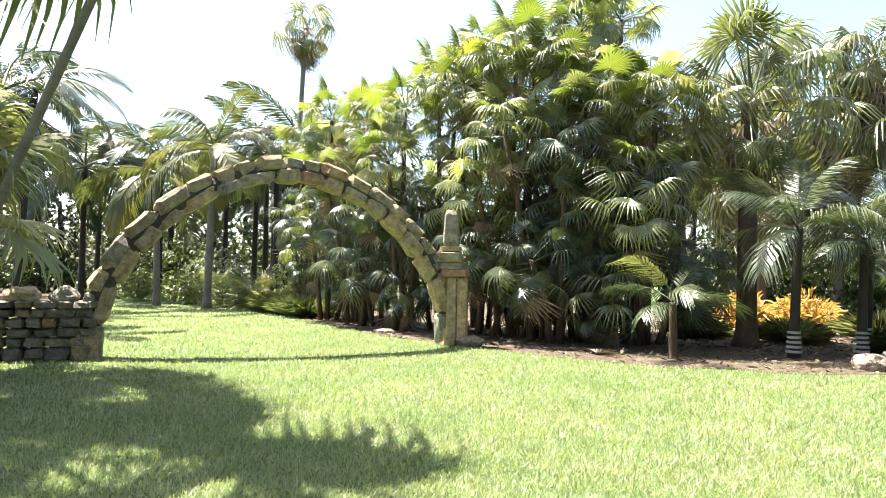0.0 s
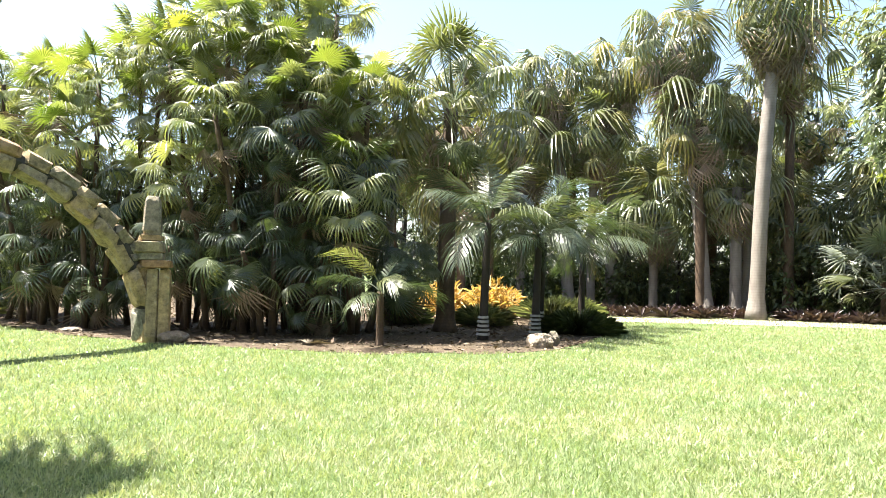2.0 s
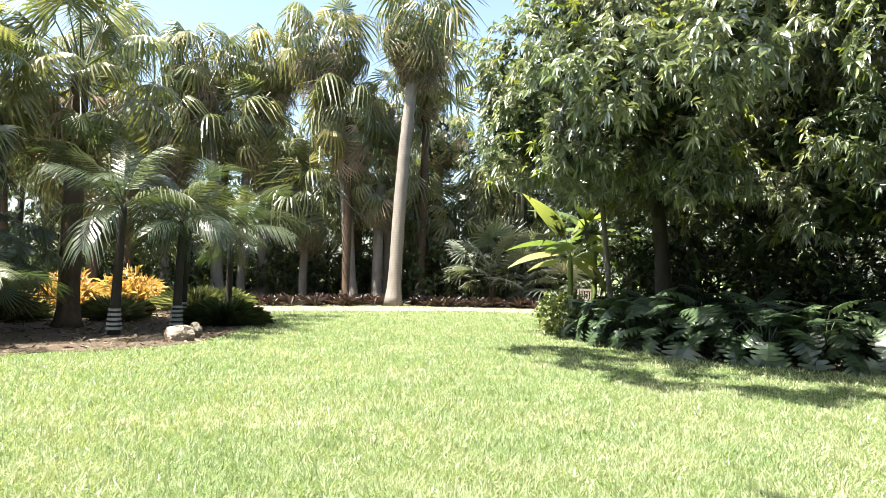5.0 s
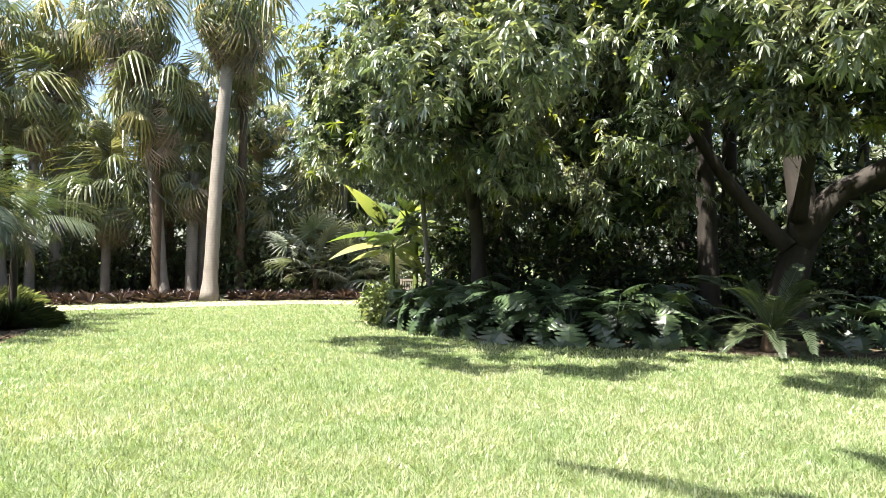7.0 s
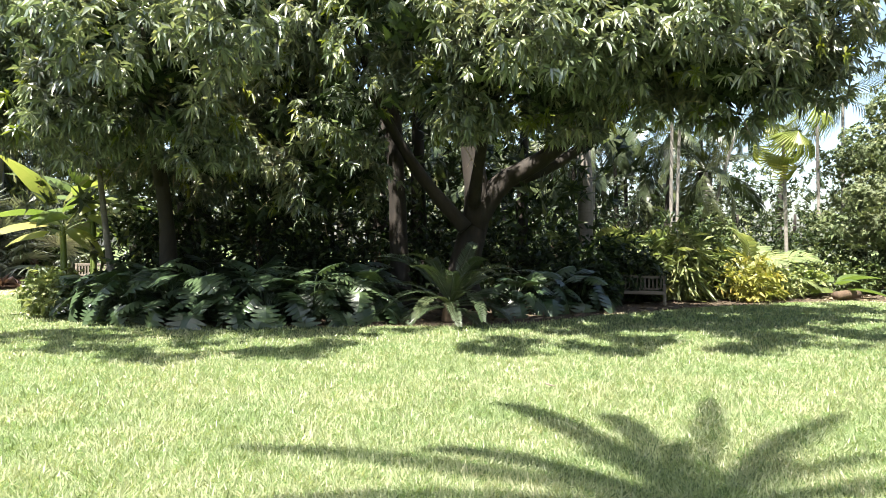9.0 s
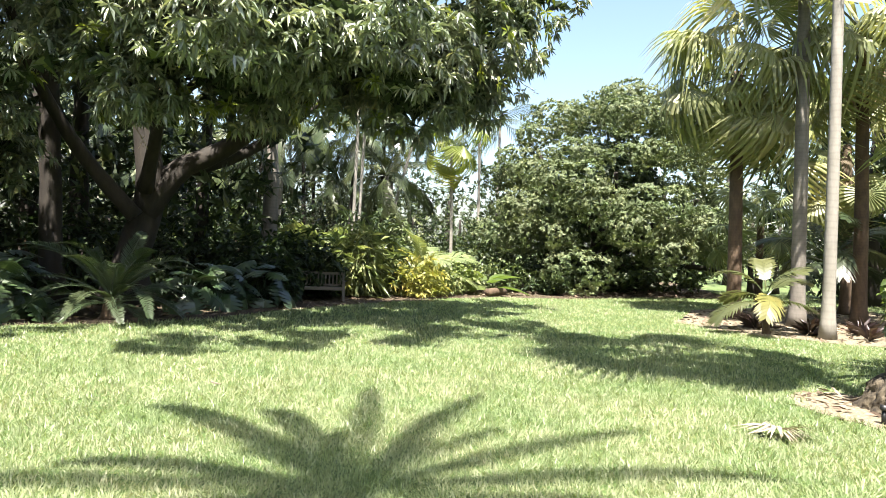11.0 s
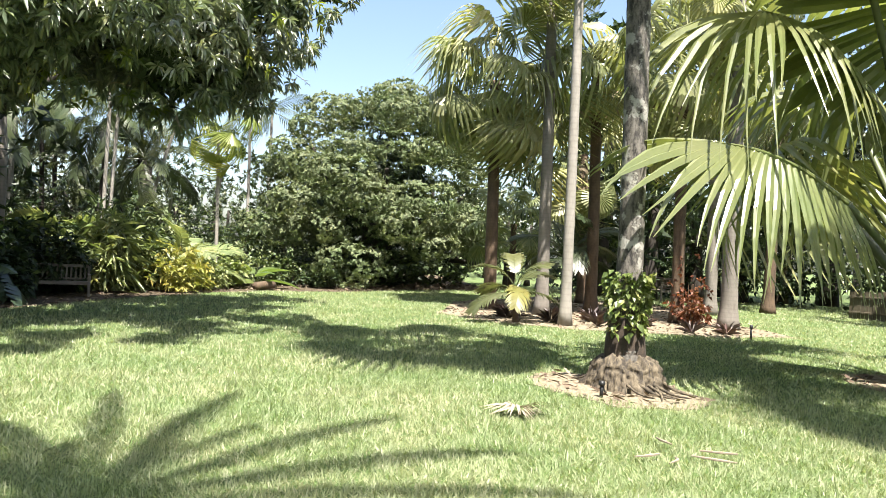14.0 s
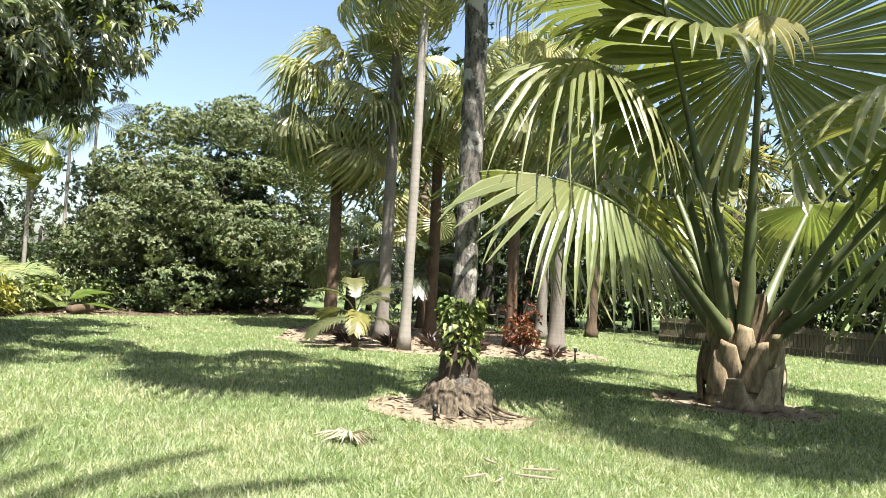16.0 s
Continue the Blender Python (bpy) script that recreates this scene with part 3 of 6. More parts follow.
sheet("path", [(-0.3, -20.9), (-3, -19.9), (-12, -19), (-12, -20.6), (-3, -21.4), (-0.3, -21.9)], 0.012, M_PATH, "pale shell path behind the great fan palm", "path", 0.06, 8)


# ---- stone arch, wall and pillar ----
ARCH_A, ARCH_B = Vector((-0.05, 16.2, 0)), Vector((-6.55, 12.38, 0))


def ring_point(a, h, t):
    c, s = math.cos(t), math.sin(t)
    return Vector((a * math.copysign(abs(c) ** 1.14, c), 0, h * s))


M_MORTAR = plain_mat("dark_mortar", (0.1, 0.085, 0.07), 0.95, 0.4, 14.0)


def stone_arch():
    mid_p = (ARCH_A + ARCH_B) / 2
    along = (ARCH_B - ARCH_A).normalized()
    turn = math.degrees(math.atan2(along.y, along.x))
    arch = thing("stone_arch", mid_p, "weathered sandstone arch of rough voussoirs standing on the lawn", "arch", rz=turn)
    a, h, thick = 3.73, 3.7, 0.52
    seed = 0
    # two rings of stones with joints broken against each other
    for off, dep, n, sh in ((-0.12, 0.46, 18, 0.0), (0.13, 0.42, 22, 0.4)):
        th = 0.0
        cuts = [0.0]
        for k in range(n):
            cuts.append(cuts[-1] + rnd(0.7, 1.3))
        cuts = [math.pi * c / cuts[-1] for c in cuts]
        for t0, t1 in zip(cuts, cuts[1:]):
            t = (t0 + t1) / 2
            c, c2 = ring_point(a, h, t - 0.01), ring_point(a, h, t + 0.01)
            tan = (c2 - c) / 0.02
            ln = tan.length * (t1 - t0)
            tan.normalize()
            nor = Vector((tan.z, 0, -tan.x))
            seed += 1
            v, f = block(ln * 0.97, dep * rnd(0.88, 1.08), thick * 0.5 * rnd(0.85, 1.2), 0.1, seed, 0.17)
            p = c + nor * off
            m = Matrix(((tan.x, 0, nor.x, p.x), (tan.y, 1, nor.y, p.y + rnd(-0.045, 0.045)), (tan.z, 0, nor.z, p.z), (0, 0, 0, 1)))
            part("stone", mesh_of("stone", v, f, M_STONE), arch, m)
    line = [ring_point(a, h, math.pi * k / 40) for k in range(41)]
    part("mortar", mesh_of("mortar", *tube(line, [0.17] * 41, 8, 0.2, 5), M_MORTAR), arch, None, "dark mortar in the joints")
    # foot stones
    for x, s in ((3.73, 0.5), (-3.73, 0.5)):
        v, f = block(0.44, 0.5, s, 0.05, seed + 40 + int(x), 0.12)
        part("stone", mesh_of("stone", v, f, M_STONE), arch, pose(x, 0, s / 2 - 0.06))


stone_arch()


def stone_wall():
    w = thing("stone_wall", (-7.15, 12.15, 0), "low grey dry-stone wall at the arch's foot", "wall", rz=22)
    seed = 200
    z = 0.0
    for row in range(6):
        hgt = (0.22, 0.17, 0.16, 0.18, 0.15, 0.14)[row]
        x = -0.98 + 0.05 * row + rnd(0, 0.04)
        while x < 0.8:
            ln = min(rnd(0.2, 0.42), 0.88 - x)
            seed += 1
            v, f = block(ln * 0.98, 0.55 * rnd(0.85, 1.12), hgt * rnd(0.9, 1.06), 0.09, seed, 0.16)
            part("stone", mesh_of("stone", v, f, M_GREYSTONE), w, pose(x + ln / 2, rnd(-0.02, 0.02), z + hgt / 2, 0, rnd(-2, 2), 0))
            x += ln
        z += hgt
    return z


wall_top = stone_wall()
for bx, by, bs, sd in ((-7.45, 12.03, 0.3, 1), (-6.85, 12.27, 0.27, 2)):
    b = new("boulder", boulder(bs, bs * 0.8, bs * 0.62, sd, M_STONE))
    b.matrix_basis = pose(bx, by, wall_top + bs * 0.28)
    tagged(b, "rounded tan boulder on top of the low stone wall", "boulder", "boulders on the wall")
b = new("stone_block", mesh_of("stone_block", *block(0.5, 0.5, 0.62, 0.05, 333, 0.1), M_GREYSTONE))
b.matrix_basis = pose(-8.3, 11.6, 0.3, 0, 0, 20)
tagged(b, "dark grey stone block beside the low wall", "stone block")


def stone_pillar():
    p = thing("stone_pillar", (-0.05, 16.0, 0), "tan sandstone pillar of stacked carved blocks beside the arch", "pillar", rz=-6)
    for i, (x, z, sx, sy, sz, j) in enumerate(((0.03, 0.79, 0.235, 0.36, 1.58, 0.02), (0.27, 0.78, 0.235, 0.34, 1.56, 0.02), (0.09, 1.66, 0.62, 0.5, 0.17, 0.03),
                                            (-0.02, 1.82, 0.5, 0.46, 0.15, 0.03), (-0.06, 2.02, 0.58, 0.5, 0.25, 0.03), (-0.02, 2.21, 0.48, 0.42, 0.12, 0.03))):
        v, f = block(sx, sy, sz, j, 400 + i, 0.1)
        part("stone", mesh_of("stone", v, f, M_STONE), p, pose(x, 0, z))
    v, f = block(0.4, 0.36, 0.84, 0.03, 410, 0.12)
    v = [Vector((q.x * (1 - 0.28 * (q.z / 0.84 + 0.5)), q.y * (1 - 0.28 * (q.z / 0.84 + 0.5)), q.z)) for q in v]
    part("stone", mesh_of("stone", v, f, M_STONE), p, pose(-0.01, 0, 2.68))


stone_pillar()
b = new("boulder", boulder(0.32, 0.25, 0.16, 5, M_GREYSTONE))
b.matrix_basis = pose(0.4, 15.85, 0.09)
tagged(b, "flat grey stone at the pillar's foot", "boulder")


# ---- palms: kinds ----
def fan_thicket_palm(x, y, top, seed):
    """A clump: several stems of different heights, each with its own head of fan leaves."""
    t = thing("thicket_fan_palm", (x, y, 0.02), "dark green clustering fan palm with many drooping leaves", "palm", "palms of the thicket")
    stems = max(2, int(top / 1.45))
    for k in range(stems):
        h = top * (1 - 0.9 * k / stems) + rnd(-0.25, 0.25)
        a, q = radians(seed * 67 + k * 137.5), (rnd(0.5, 1.4) if k else 0.15)
        hx, hy = math.cos(a) * q, math.sin(a) * q - (0.4 - 0.05 * (top - h) if top > 5 else 0.0)
        part("stem", trunk_mesh("stem", [(hx * 0.3, hy * 0.3, 0), (hx * 0.55, hy * 0.55, h * 0.5), (hx, hy, h)], 0.075, 0.06, M_BARK_BROWN, 1.2, 8, 6), t)
        # upper heads take the leaf copy painted sunlit, the rest the shaded one
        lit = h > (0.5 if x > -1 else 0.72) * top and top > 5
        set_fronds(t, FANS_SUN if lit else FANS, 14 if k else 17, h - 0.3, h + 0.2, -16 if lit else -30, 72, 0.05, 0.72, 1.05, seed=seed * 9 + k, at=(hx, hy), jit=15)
        # top heads get bright yellow-green fans, a colour put in for backlight
        if k < 2 and top > 5:
            set_fronds(t, FANS_YELLOW, 7 - 3 * k, h - 0.05, h + 0.25, 15, 80, 0.04, 0.9, 1.2, seed=seed + 7 + k, at=(hx, hy))
        set_fronds(t, DEADS, 3, h - 0.55, h - 0.3, -88, -66, 0.07, 0.6, 0.85, name="dead_frond", seed=seed + 9 + k, at=(hx, hy))
    return t


def cabbage_palm(x, y, h, seed, live=34, dead=22, r=0.2, bark=M_BARK_GREY, lean=(0, 0), scale=1.0, leaf=None, label="", skirt=1.3, e0=-45):
    t = thing("cabbage_palm", (x, y, 0.0), label or "tall cabbage palm with grey trunk and a dead frond skirt", "palm", "cabbage palms behind the lawn")
    top = Vector((lean[0], lean[1], h))
    part("trunk", trunk_mesh("trunk", [(0, 0, -0.02), (lean[0] * 0.35, lean[1] * 0.35, h * 0.5), top], r * 1.05, r * 0.82, bark, 1.5, 14, 30, 0.05, seed, 0.012), t)
    at = (lean[0], lean[1])
    set_fronds(t, leaf or CABB, live, h - 0.4, h + 0.35, e0, 76, 0.12, 0.65 * scale, 1.2 * scale, at=at, seed=seed, jit=22)
    if dead:
        set_fronds(t, DEADS, dead, h - skirt * 0.8, h - 0.1, -84, -30, r * 1.2, 0.6 * scale, 1.1 * scale, name="dead_frond", at=at, seed=seed + 31, jit=18)
    return t


def feather_palm(name, x, y, h, meshes, n, seed, r=0.1, bark=M_BARK_DARK, lean=(0, 0), e0=-15, e1=75, s0=0.85, s1=1.1, bands=0, label="", group="", shaft=0.0, spread=0.35):
    t = thing(name, (x, y, 0.0), label, "palm", group)
    top = (lean[0], lean[1], h)
    stem = part("trunk", trunk_mesh("trunk", [(0, 0, -0.02), (lean[0] * 0.4, lean[1] * 0.4, h * 0.5), top], r, r * 0.75, bark, 1.35, 12, 20, 0.04, seed, 0.015), t)
    if shaft:
        v, f = tube([(lean[0], lean[1], h - 0.05), (lean[0], lean[1], h + shaft * 0.6), (lean[0], lean[1], h + shaft)], [r * 0.85, r * 0.75, r * 0.4], 10)
        part("crownshaft", mesh_of("crownshaft", v, f, M_STALK, True), t)
    for k in range(bands):
        z = 0.12 + k * 0.1
        v, f = tube([(0, 0, z), (0, 0, z + 0.055)], [r * 1.5 - k * 0.008, r * 1.48 - k * 0.008], 14, cap=False)
        part("white_band", mesh_of("white_band", v, f, M_WHITEBAND, True), stem)
    set_fronds(t, meshes, n, h - spread * 0.4 + shaft, h + spread * 0.6 + shaft, e0, e1, r * 0.5, s0, s1, at=(lean[0], lean[1]), seed=seed)
    return t


# ---- fan palm thicket behind the arch ----
THICKET = ((-4.3, 23.6, 6.6), (-2.9, 21.6, 6.3), (-1.5, 20.0, 6.4), (-0.4, 20.7, 7.3), (0.3, 19.2, 6.9), (1.5, 18.6, 7.2), (2.0, 19.4, 8.4), (2.4, 17.8, 6.6),
           (3.4, 18.8, 8.2), (3.4, 17.2, 5.6), (4.3, 18.6, 8.3), (4.7, 17.2, 6.0), (-3.0, 24.0, 7.2), (0.8, 21.5, 8.3), (4.0, 20.5, 8.4), (-5.6, 26.5, 6.4), (2.6, 17.0, 4.6), (4.4, 16.8, 3.8), (-2.2, 21.2, 3.6),
           (3.4, 17.4, 2.4), (0.8, 19.0, 2.6), (2.0, 18.2, 2.8), (-3.2, 22.8, 2.6), (2.9, 19.6, 2.6), (-1.2, 20.6, 2.4), (4.9, 17.8, 2.6))
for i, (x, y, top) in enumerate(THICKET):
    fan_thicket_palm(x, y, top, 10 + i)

# ---- palms at the thicket's end ----
cabbage_palm(7.25, 17.3, 6.1, 71, 40, 30, 0.24, M_BARK_BROWN, (0.2, 0.3), 1.0, CABB_OPEN, "fan palm with a dark shaggy trunk and long stalks", 2.4)
cabbage_palm(6.3, 19.5, 6.4, 72, 16, 10, 0.14, M_BARK_PALE, (0.2, 0.1), 1.0, None, "fan palm with a pale slender trunk")
YOUNG = "young feather palm with a white-banded trunk in mulch"
for i, (x, y, h, n, ln, b) in enumerate(((7.24, 14.93, 2.8, 11, (0.1, 0), 5), (8.86, 15.27, 2.6, 11, (0.15, 0.1), 5), (9.7, 16.5, 2.7, 11, (0.1, -0.1), 5), (12.0, 17.9, 2.6, 10, (0.05, 0), 0))):
    feather_palm("feather_palm", x, y, h, FEATH, n + 3, 100 + i, 0.11, M_BARK_DARK, ln, 5, 84, 0.8, 1.1, b, YOUNG if b else "young feather palm with a dark trunk", "young palms in the mulch")
feather_palm("feather_palm", 4.5, 14.35, 1.15, FEATH, 7, 120, 0.09, M_BARK_BROWN, (0.0, 0), 5, 70, 0.55, 0.85, 0, "small feather palm at the edge of the mulch", "young palms in the mulch")

# ---- tall cabbage palms beyond the path ----
cabbage_palm(20.9, 19.55, 12.0, 81, 44, 46, 0.27, M_BARK_TALL, (0.55, -0.6), 1.3, skirt=2.2, e0=-50)
cabbage_palm(21.5, 22.7, 11.7, 82, 44, 60, 0.27, M_BARK_TALL, (-1.0, 0.9), 1.3, skirt=2.6, e0=-50)
cabbage_palm(20.3, 27.7, 11.6, 83, 44, 56, 0.28, M_BARK_TALL, (0.15, -0.1), 1.25, skirt=2.8, e0=-50)
cabbage_palm(18.1, 28.0, 10.9, 84, 44, 56, 0.28, M_BARK_TALL, (-0.85, 0.5), 1.25, skirt=2.8, e0=-50)
cabbage_palm(22.4, 22.0, 5.4, 85, 34, 20, 0.24, M_BARK_GREY, (0.1, 0), 1.15)
cabbage_palm(28.1, 18.1, 8.0, 86, 30, 12, 0.25, M_BARK_PALE, (0.1, 0), 1.1)
SILVER = [fan_leaf("fan", M_SILVER, 0.95, 1.1, 20, 230, 0.45, 0.08, h, 0.15, 0.1, s, 0.016) for s, h in ((63, 0), (64, 15), (65, -8))]
for i, (x, y, h) in enumerate(((28.4, 16.6, 1.6), (25.9, 18.0, 1.5), (27.2, 16.0, 1.1))):
    cabbage_palm(x, y, h, 190 + i, 24, 0, 0.16, M_BARK_BROWN, (0.1, 0.1), 1.25, SILVER, "low silvery fan palm with stiff upright leaves", 1, -15)
for i, (x, y, h) in enumerate(((20.6, 25.0, 4.4), (24.5, 25.5, 6.5), (26.2, 22.4, 4.2), (27.5, 19.6, 4.6), (30.4, 18.6, 5.0), (17.0, 30.5, 7.0), (14.5, 31, 6.2), (24.0, 30.0, 8.2),
                               (29.0, 25.5, 7.6), (31.5, 21, 6.5), (19.2, 33, 9.2), (12.3, 27.5, 5.0), (27.0, 24.2, 5.6), (10.0, 30, 6.8), (27.3, 28.7, 10.2))):
    cabbage_palm(x, y, h, 140 + i, 34, 14 if i % 2 else 22, 0.19, M_BARK_BROWN if i % 3 else M_BARK_GREY, (rnd(-0.3, 0.3), rnd(-0.3, 0.3)), 1.2, None, "cabbage palm with drooping fan leaves in the undergrowth")

for k in range(14):
    q, d = radians(20 + 38 * (k + 0.5) / 14 + rnd(-1, 1)), rnd(31, 40)
    cabbage_palm(math.sin(q) * d, math.cos(q) * d, rnd(5.5, 11.5), 170 + k, 28, 18, 0.2, M_BARK_GREY if k % 2 else M_BARK_BROWN, (rnd(-0.4, 0.4), rnd(-0.3, 0.3)), 1.25, None, "cabbage palm with ragged leaves in the wood behind", 1.8)


# ---- broadleaf trees ----
def broad_tree(name, loc, limbs, crown, label, category, bark=M_BARK_DARK, group=""):
    """limbs: rows of (points, first radius, last radius), the first being the trunk."""
    t = thing(name, loc, label, category, group)
    for i, (pts, r0, r1) in enumerate(limbs):
        n = 14
        v, f = tube(bent(pts, n), [r0 + (r1 - r0) * (k / n) ** 0.8 + (r0 * 0.5 * max(0, 1 - k / 3) ** 2 if i == 0 else 0) for k in range(n + 1)], 12, 0.16, i + len(label))
        part("trunk" if i == 0 else "limb", mesh_of("limb", v, f, bark, True), t)
    part("crown", crown, t)
    return t


MANGO_A = [(-3.2, -1.0, 4.9, 1.7, 1.7, 1.4), (-2.4, 1.6, 4.9, 1.6, 1.8, 1.3), (-1.0, 3.4, 5.0, 1.8, 1.8, 1.5), (-2.2, 0.2, 6.4, 2.0, 2.2, 1.6), (-1.0, 2.4, 6.8, 2.2, 2.4, 1.7), (-1.4, -2.0, 6.2, 1.9, 1.9, 1.6),
           (0.2, 0.8, 8.2, 2.6, 3.0, 1.7), (2.4, 2.1, 6.7, 1.9, 1.8, 1.8), (2.4, -0.6, 6.4, 2.6, 3.0, 2.4), (1.2, -3.2, 5.8, 2.2, 2.0, 2.0), (1.5, 0.5, 4.2, 2.0, 3.0, 1.4), (-2.6, -1.5, 3.9, 1.3, 1.4, 0.9), (-2.9, 0.6, 4.2, 1.2, 1.4, 0.9), (-2.0, 2.4, 4.6, 1.3, 1.4, 0.9), (-1.2, -3.0, 4.0, 1.3, 1.3, 0.9), (-0.9, -3.8, 3.1, 1.3, 1.4, 1.0)]
broad_tree("mango_tree", (16.3, 6.3, 0), [(((0, 0, 0), (0.1, 0.2, 2.5), (0.0, 0.4, 5), (0.2, 0.2, 8)), 0.22, 0.1), (((0, 0.3, 3), (-1, 0.2, 5), (-2.4, 0, 6.6)), 0.11, 0.04), (((0, 0.3, 4), (0.6, 1.8, 6), (0.4, 3, 8.0)), 0.12, 0.04), (((-1, 0.2, 5), (-4.0, 0, 8.0), (-9.0, -0.2, 9.0)), 0.1, 0.03), (((0, 0.2, 3.4), (-2.4, -0.6, 4.6), (-5.2, -1.6, 5.0)), 0.1, 0.03)],
           whorls(MANGO_A, 18500, 10, 0.22, 0.028, M_MANGO, "crown", 11, 0.35, droop=0.35, inner=0.6, gaps=0.6, rosette=True, clump=2.2), "large mango tree with dark glossy drooping leaves", "tree", group="mango trees")
MANGO_B = [(-4.2, 1.0, 5.6, 1.7, 1.9, 1.5), (-4.0, -1.4, 5.9, 1.8, 1.9, 1.5), (-2.8, 2.4, 6.6, 1.9, 2.2, 1.7), (-2.8, -0.4, 7.4, 2.2, 2.4, 1.7), (-5.2, -3.0, 5.5, 1.6, 1.7, 1.3), (-4.5, -4.9, 5.8, 1.6, 1.7, 1.4),
           (-3.6, -6.4, 6.4, 1.5, 1.4, 1.6), (-2.4, -3.6, 8.0, 1.9, 2.2, 1.5), (1.2, 2.2, 8, 3.0, 3.0, 2.4), (2.0, -1, 8, 2.4, 2.4, 2.2), (-0.2, 0, 9.4, 3.0, 3.2, 1.6), (-4.5, -0.4, 4.5, 1.2, 1.5, 1.0), (-4.9, -4.4, 4.5, 1.0, 1.2, 0.6), (-3.4, -6.2, 4.9, 1.1, 1.2, 0.7),
           (-1.3, -4.3, 5.3, 1.2, 1.2, 0.9), (-1.5, -5.4, 5.7, 1.0, 1.0, 0.8), (-2.0, -6.6, 5.7, 1.2, 1.2, 0.9), (-1.7, -7.7, 6.1, 1.2, 1.2, 0.9), (-2.9, -7.7, 6.8, 1.2, 1.2, 0.9), (-3.0, -5.8, 6.4, 1.3, 1.3, 0.9), (-3.4, -8.4, 7.4, 1.0, 1.0, 0.7), (-2.6, -3.3, 4.9, 0.9, 0.9, 0.6), (-1.6, -2.2, 4.6, 1.1, 1.2, 0.7), (-0.6, -3.2, 6.8, 1.6, 1.6, 1.2), (0.4, -1.6, 7.4, 2.0, 1.8, 1.4), (-2.2, -1.6, 5.0, 1.3, 1.3, 0.9), (1.2, -4.6, 7.6, 1.8, 1.8, 1.2), (-3.2, -5.0, 5.3, 1.0, 1.0, 0.6), (-3.4, 0.9, 4.3, 1.1, 1.2, 0.7), (-3.8, 0.3, 4.3, 1.0, 1.1, 0.8), (-3.6, -1.4, 4.4, 1.0, 1.1, 0.8), (-3.4, -2.7, 4.7, 1.0, 1.1, 0.8), (-3.2, -3.9, 5.1, 1.0, 1.1, 0.8), (-2.8, 2.6, 4.2, 1.2, 1.3, 0.9), (-4.0, -3.6, 4.6, 1.0, 1.0, 0.9), (-4.2, -4.6, 4.3, 0.9, 0.9, 0.7), (-3.9, -5.6, 4.9, 1.0, 1.0, 0.8)]
broad_tree("mango_tree", (16.9, -0.7, 0), [
    (((0.45, 0.2, 0), (0.45, 0.12, 1.1), (0.45, -0.2, 2.6), (0.5, 0.0, 4.5), (0.3, 0.2, 7.5)), 0.5, 0.18),
    (((0.45, -0.1, 2.1), (0.4, -0.8, 3.1), (0.3, -2.2, 4.0), (-0.4, -3.6, 5.4), (-2.0, -5.4, 6.6)), 0.36, 0.07),
    (((0, 0.1, 2.0), (0.2, 1.4, 3.6), (-1.0, 2.4, 5.6), (-2.6, 2.6, 7.8)), 0.2, 0.05),
    (((0.1, -0.1, 2.6), (-1.4, -0.3, 4.6), (-3.2, -0.2, 6.0)), 0.18, 0.05),
    (((0.4, -0.9, 3.1), (0.9, -2.6, 3.9), (1.2, -4.6, 5.6), (0.8, -6.2, 7.4)), 0.2, 0.05),
    (((0.0, -2.8, 4.6), (-2.4, -3.0, 6.4), (-5.0, -3.0, 8.0), (-9.0, -3.0, 9.0)), 0.14, 0.03), (((-1.4, -0.3, 4.6), (-4, -0.4, 7.4), (-9.0, 0.0, 9.0)), 0.1, 0.03), (((-0.6, -0.2, 3.9), (-3.0, -1.0, 4.8), (-5.4, -1.6, 5.0)), 0.12, 0.03), (((0.0, -2.8, 4.4), (-2.6, -3.6, 5.0), (-5.0, -4.2, 5.2)), 0.11, 0.03)],
    whorls(MANGO_B, 19500, 10, 0.22, 0.028, M_MANGO, "crown", 12, 0.35, droop=0.35, inner=0.6, gaps=0.6, rosette=True, clump=2.2), "spreading old mango tree with a thick leaning trunk", "tree", group="mango trees")
for tree, blobs, sd in ((scene.objects["mango_tree"], MANGO_A, 61), (scene.objects["mango_tree.001"], MANGO_B, 62)):
    part("young_leaves", whorls(blobs, 520, 9, 0.24, 0.032, M_MANGO_NEW, "young_leaves", sd, 0.2, droop=0.3, inner=0.93, gaps=0.4, rosette=True), tree, None, "flush of yellow-green young leaves", "stuff")

# added inner leaves block light; their dark colour stands in for crown shade
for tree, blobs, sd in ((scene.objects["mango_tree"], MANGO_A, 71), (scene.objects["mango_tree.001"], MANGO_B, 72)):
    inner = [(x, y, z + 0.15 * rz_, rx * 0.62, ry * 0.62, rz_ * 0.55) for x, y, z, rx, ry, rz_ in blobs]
    part("inner_foliage", whorls(inner, 2600, 6, 0.3, 0.075, M_SHRUB, "inner_foliage", sd, 0.2, inner=0.4, gaps=0.2, plain=True, clump=1.7), tree, None, "inner leaves coloured dark for the crown's shade", "stuff")

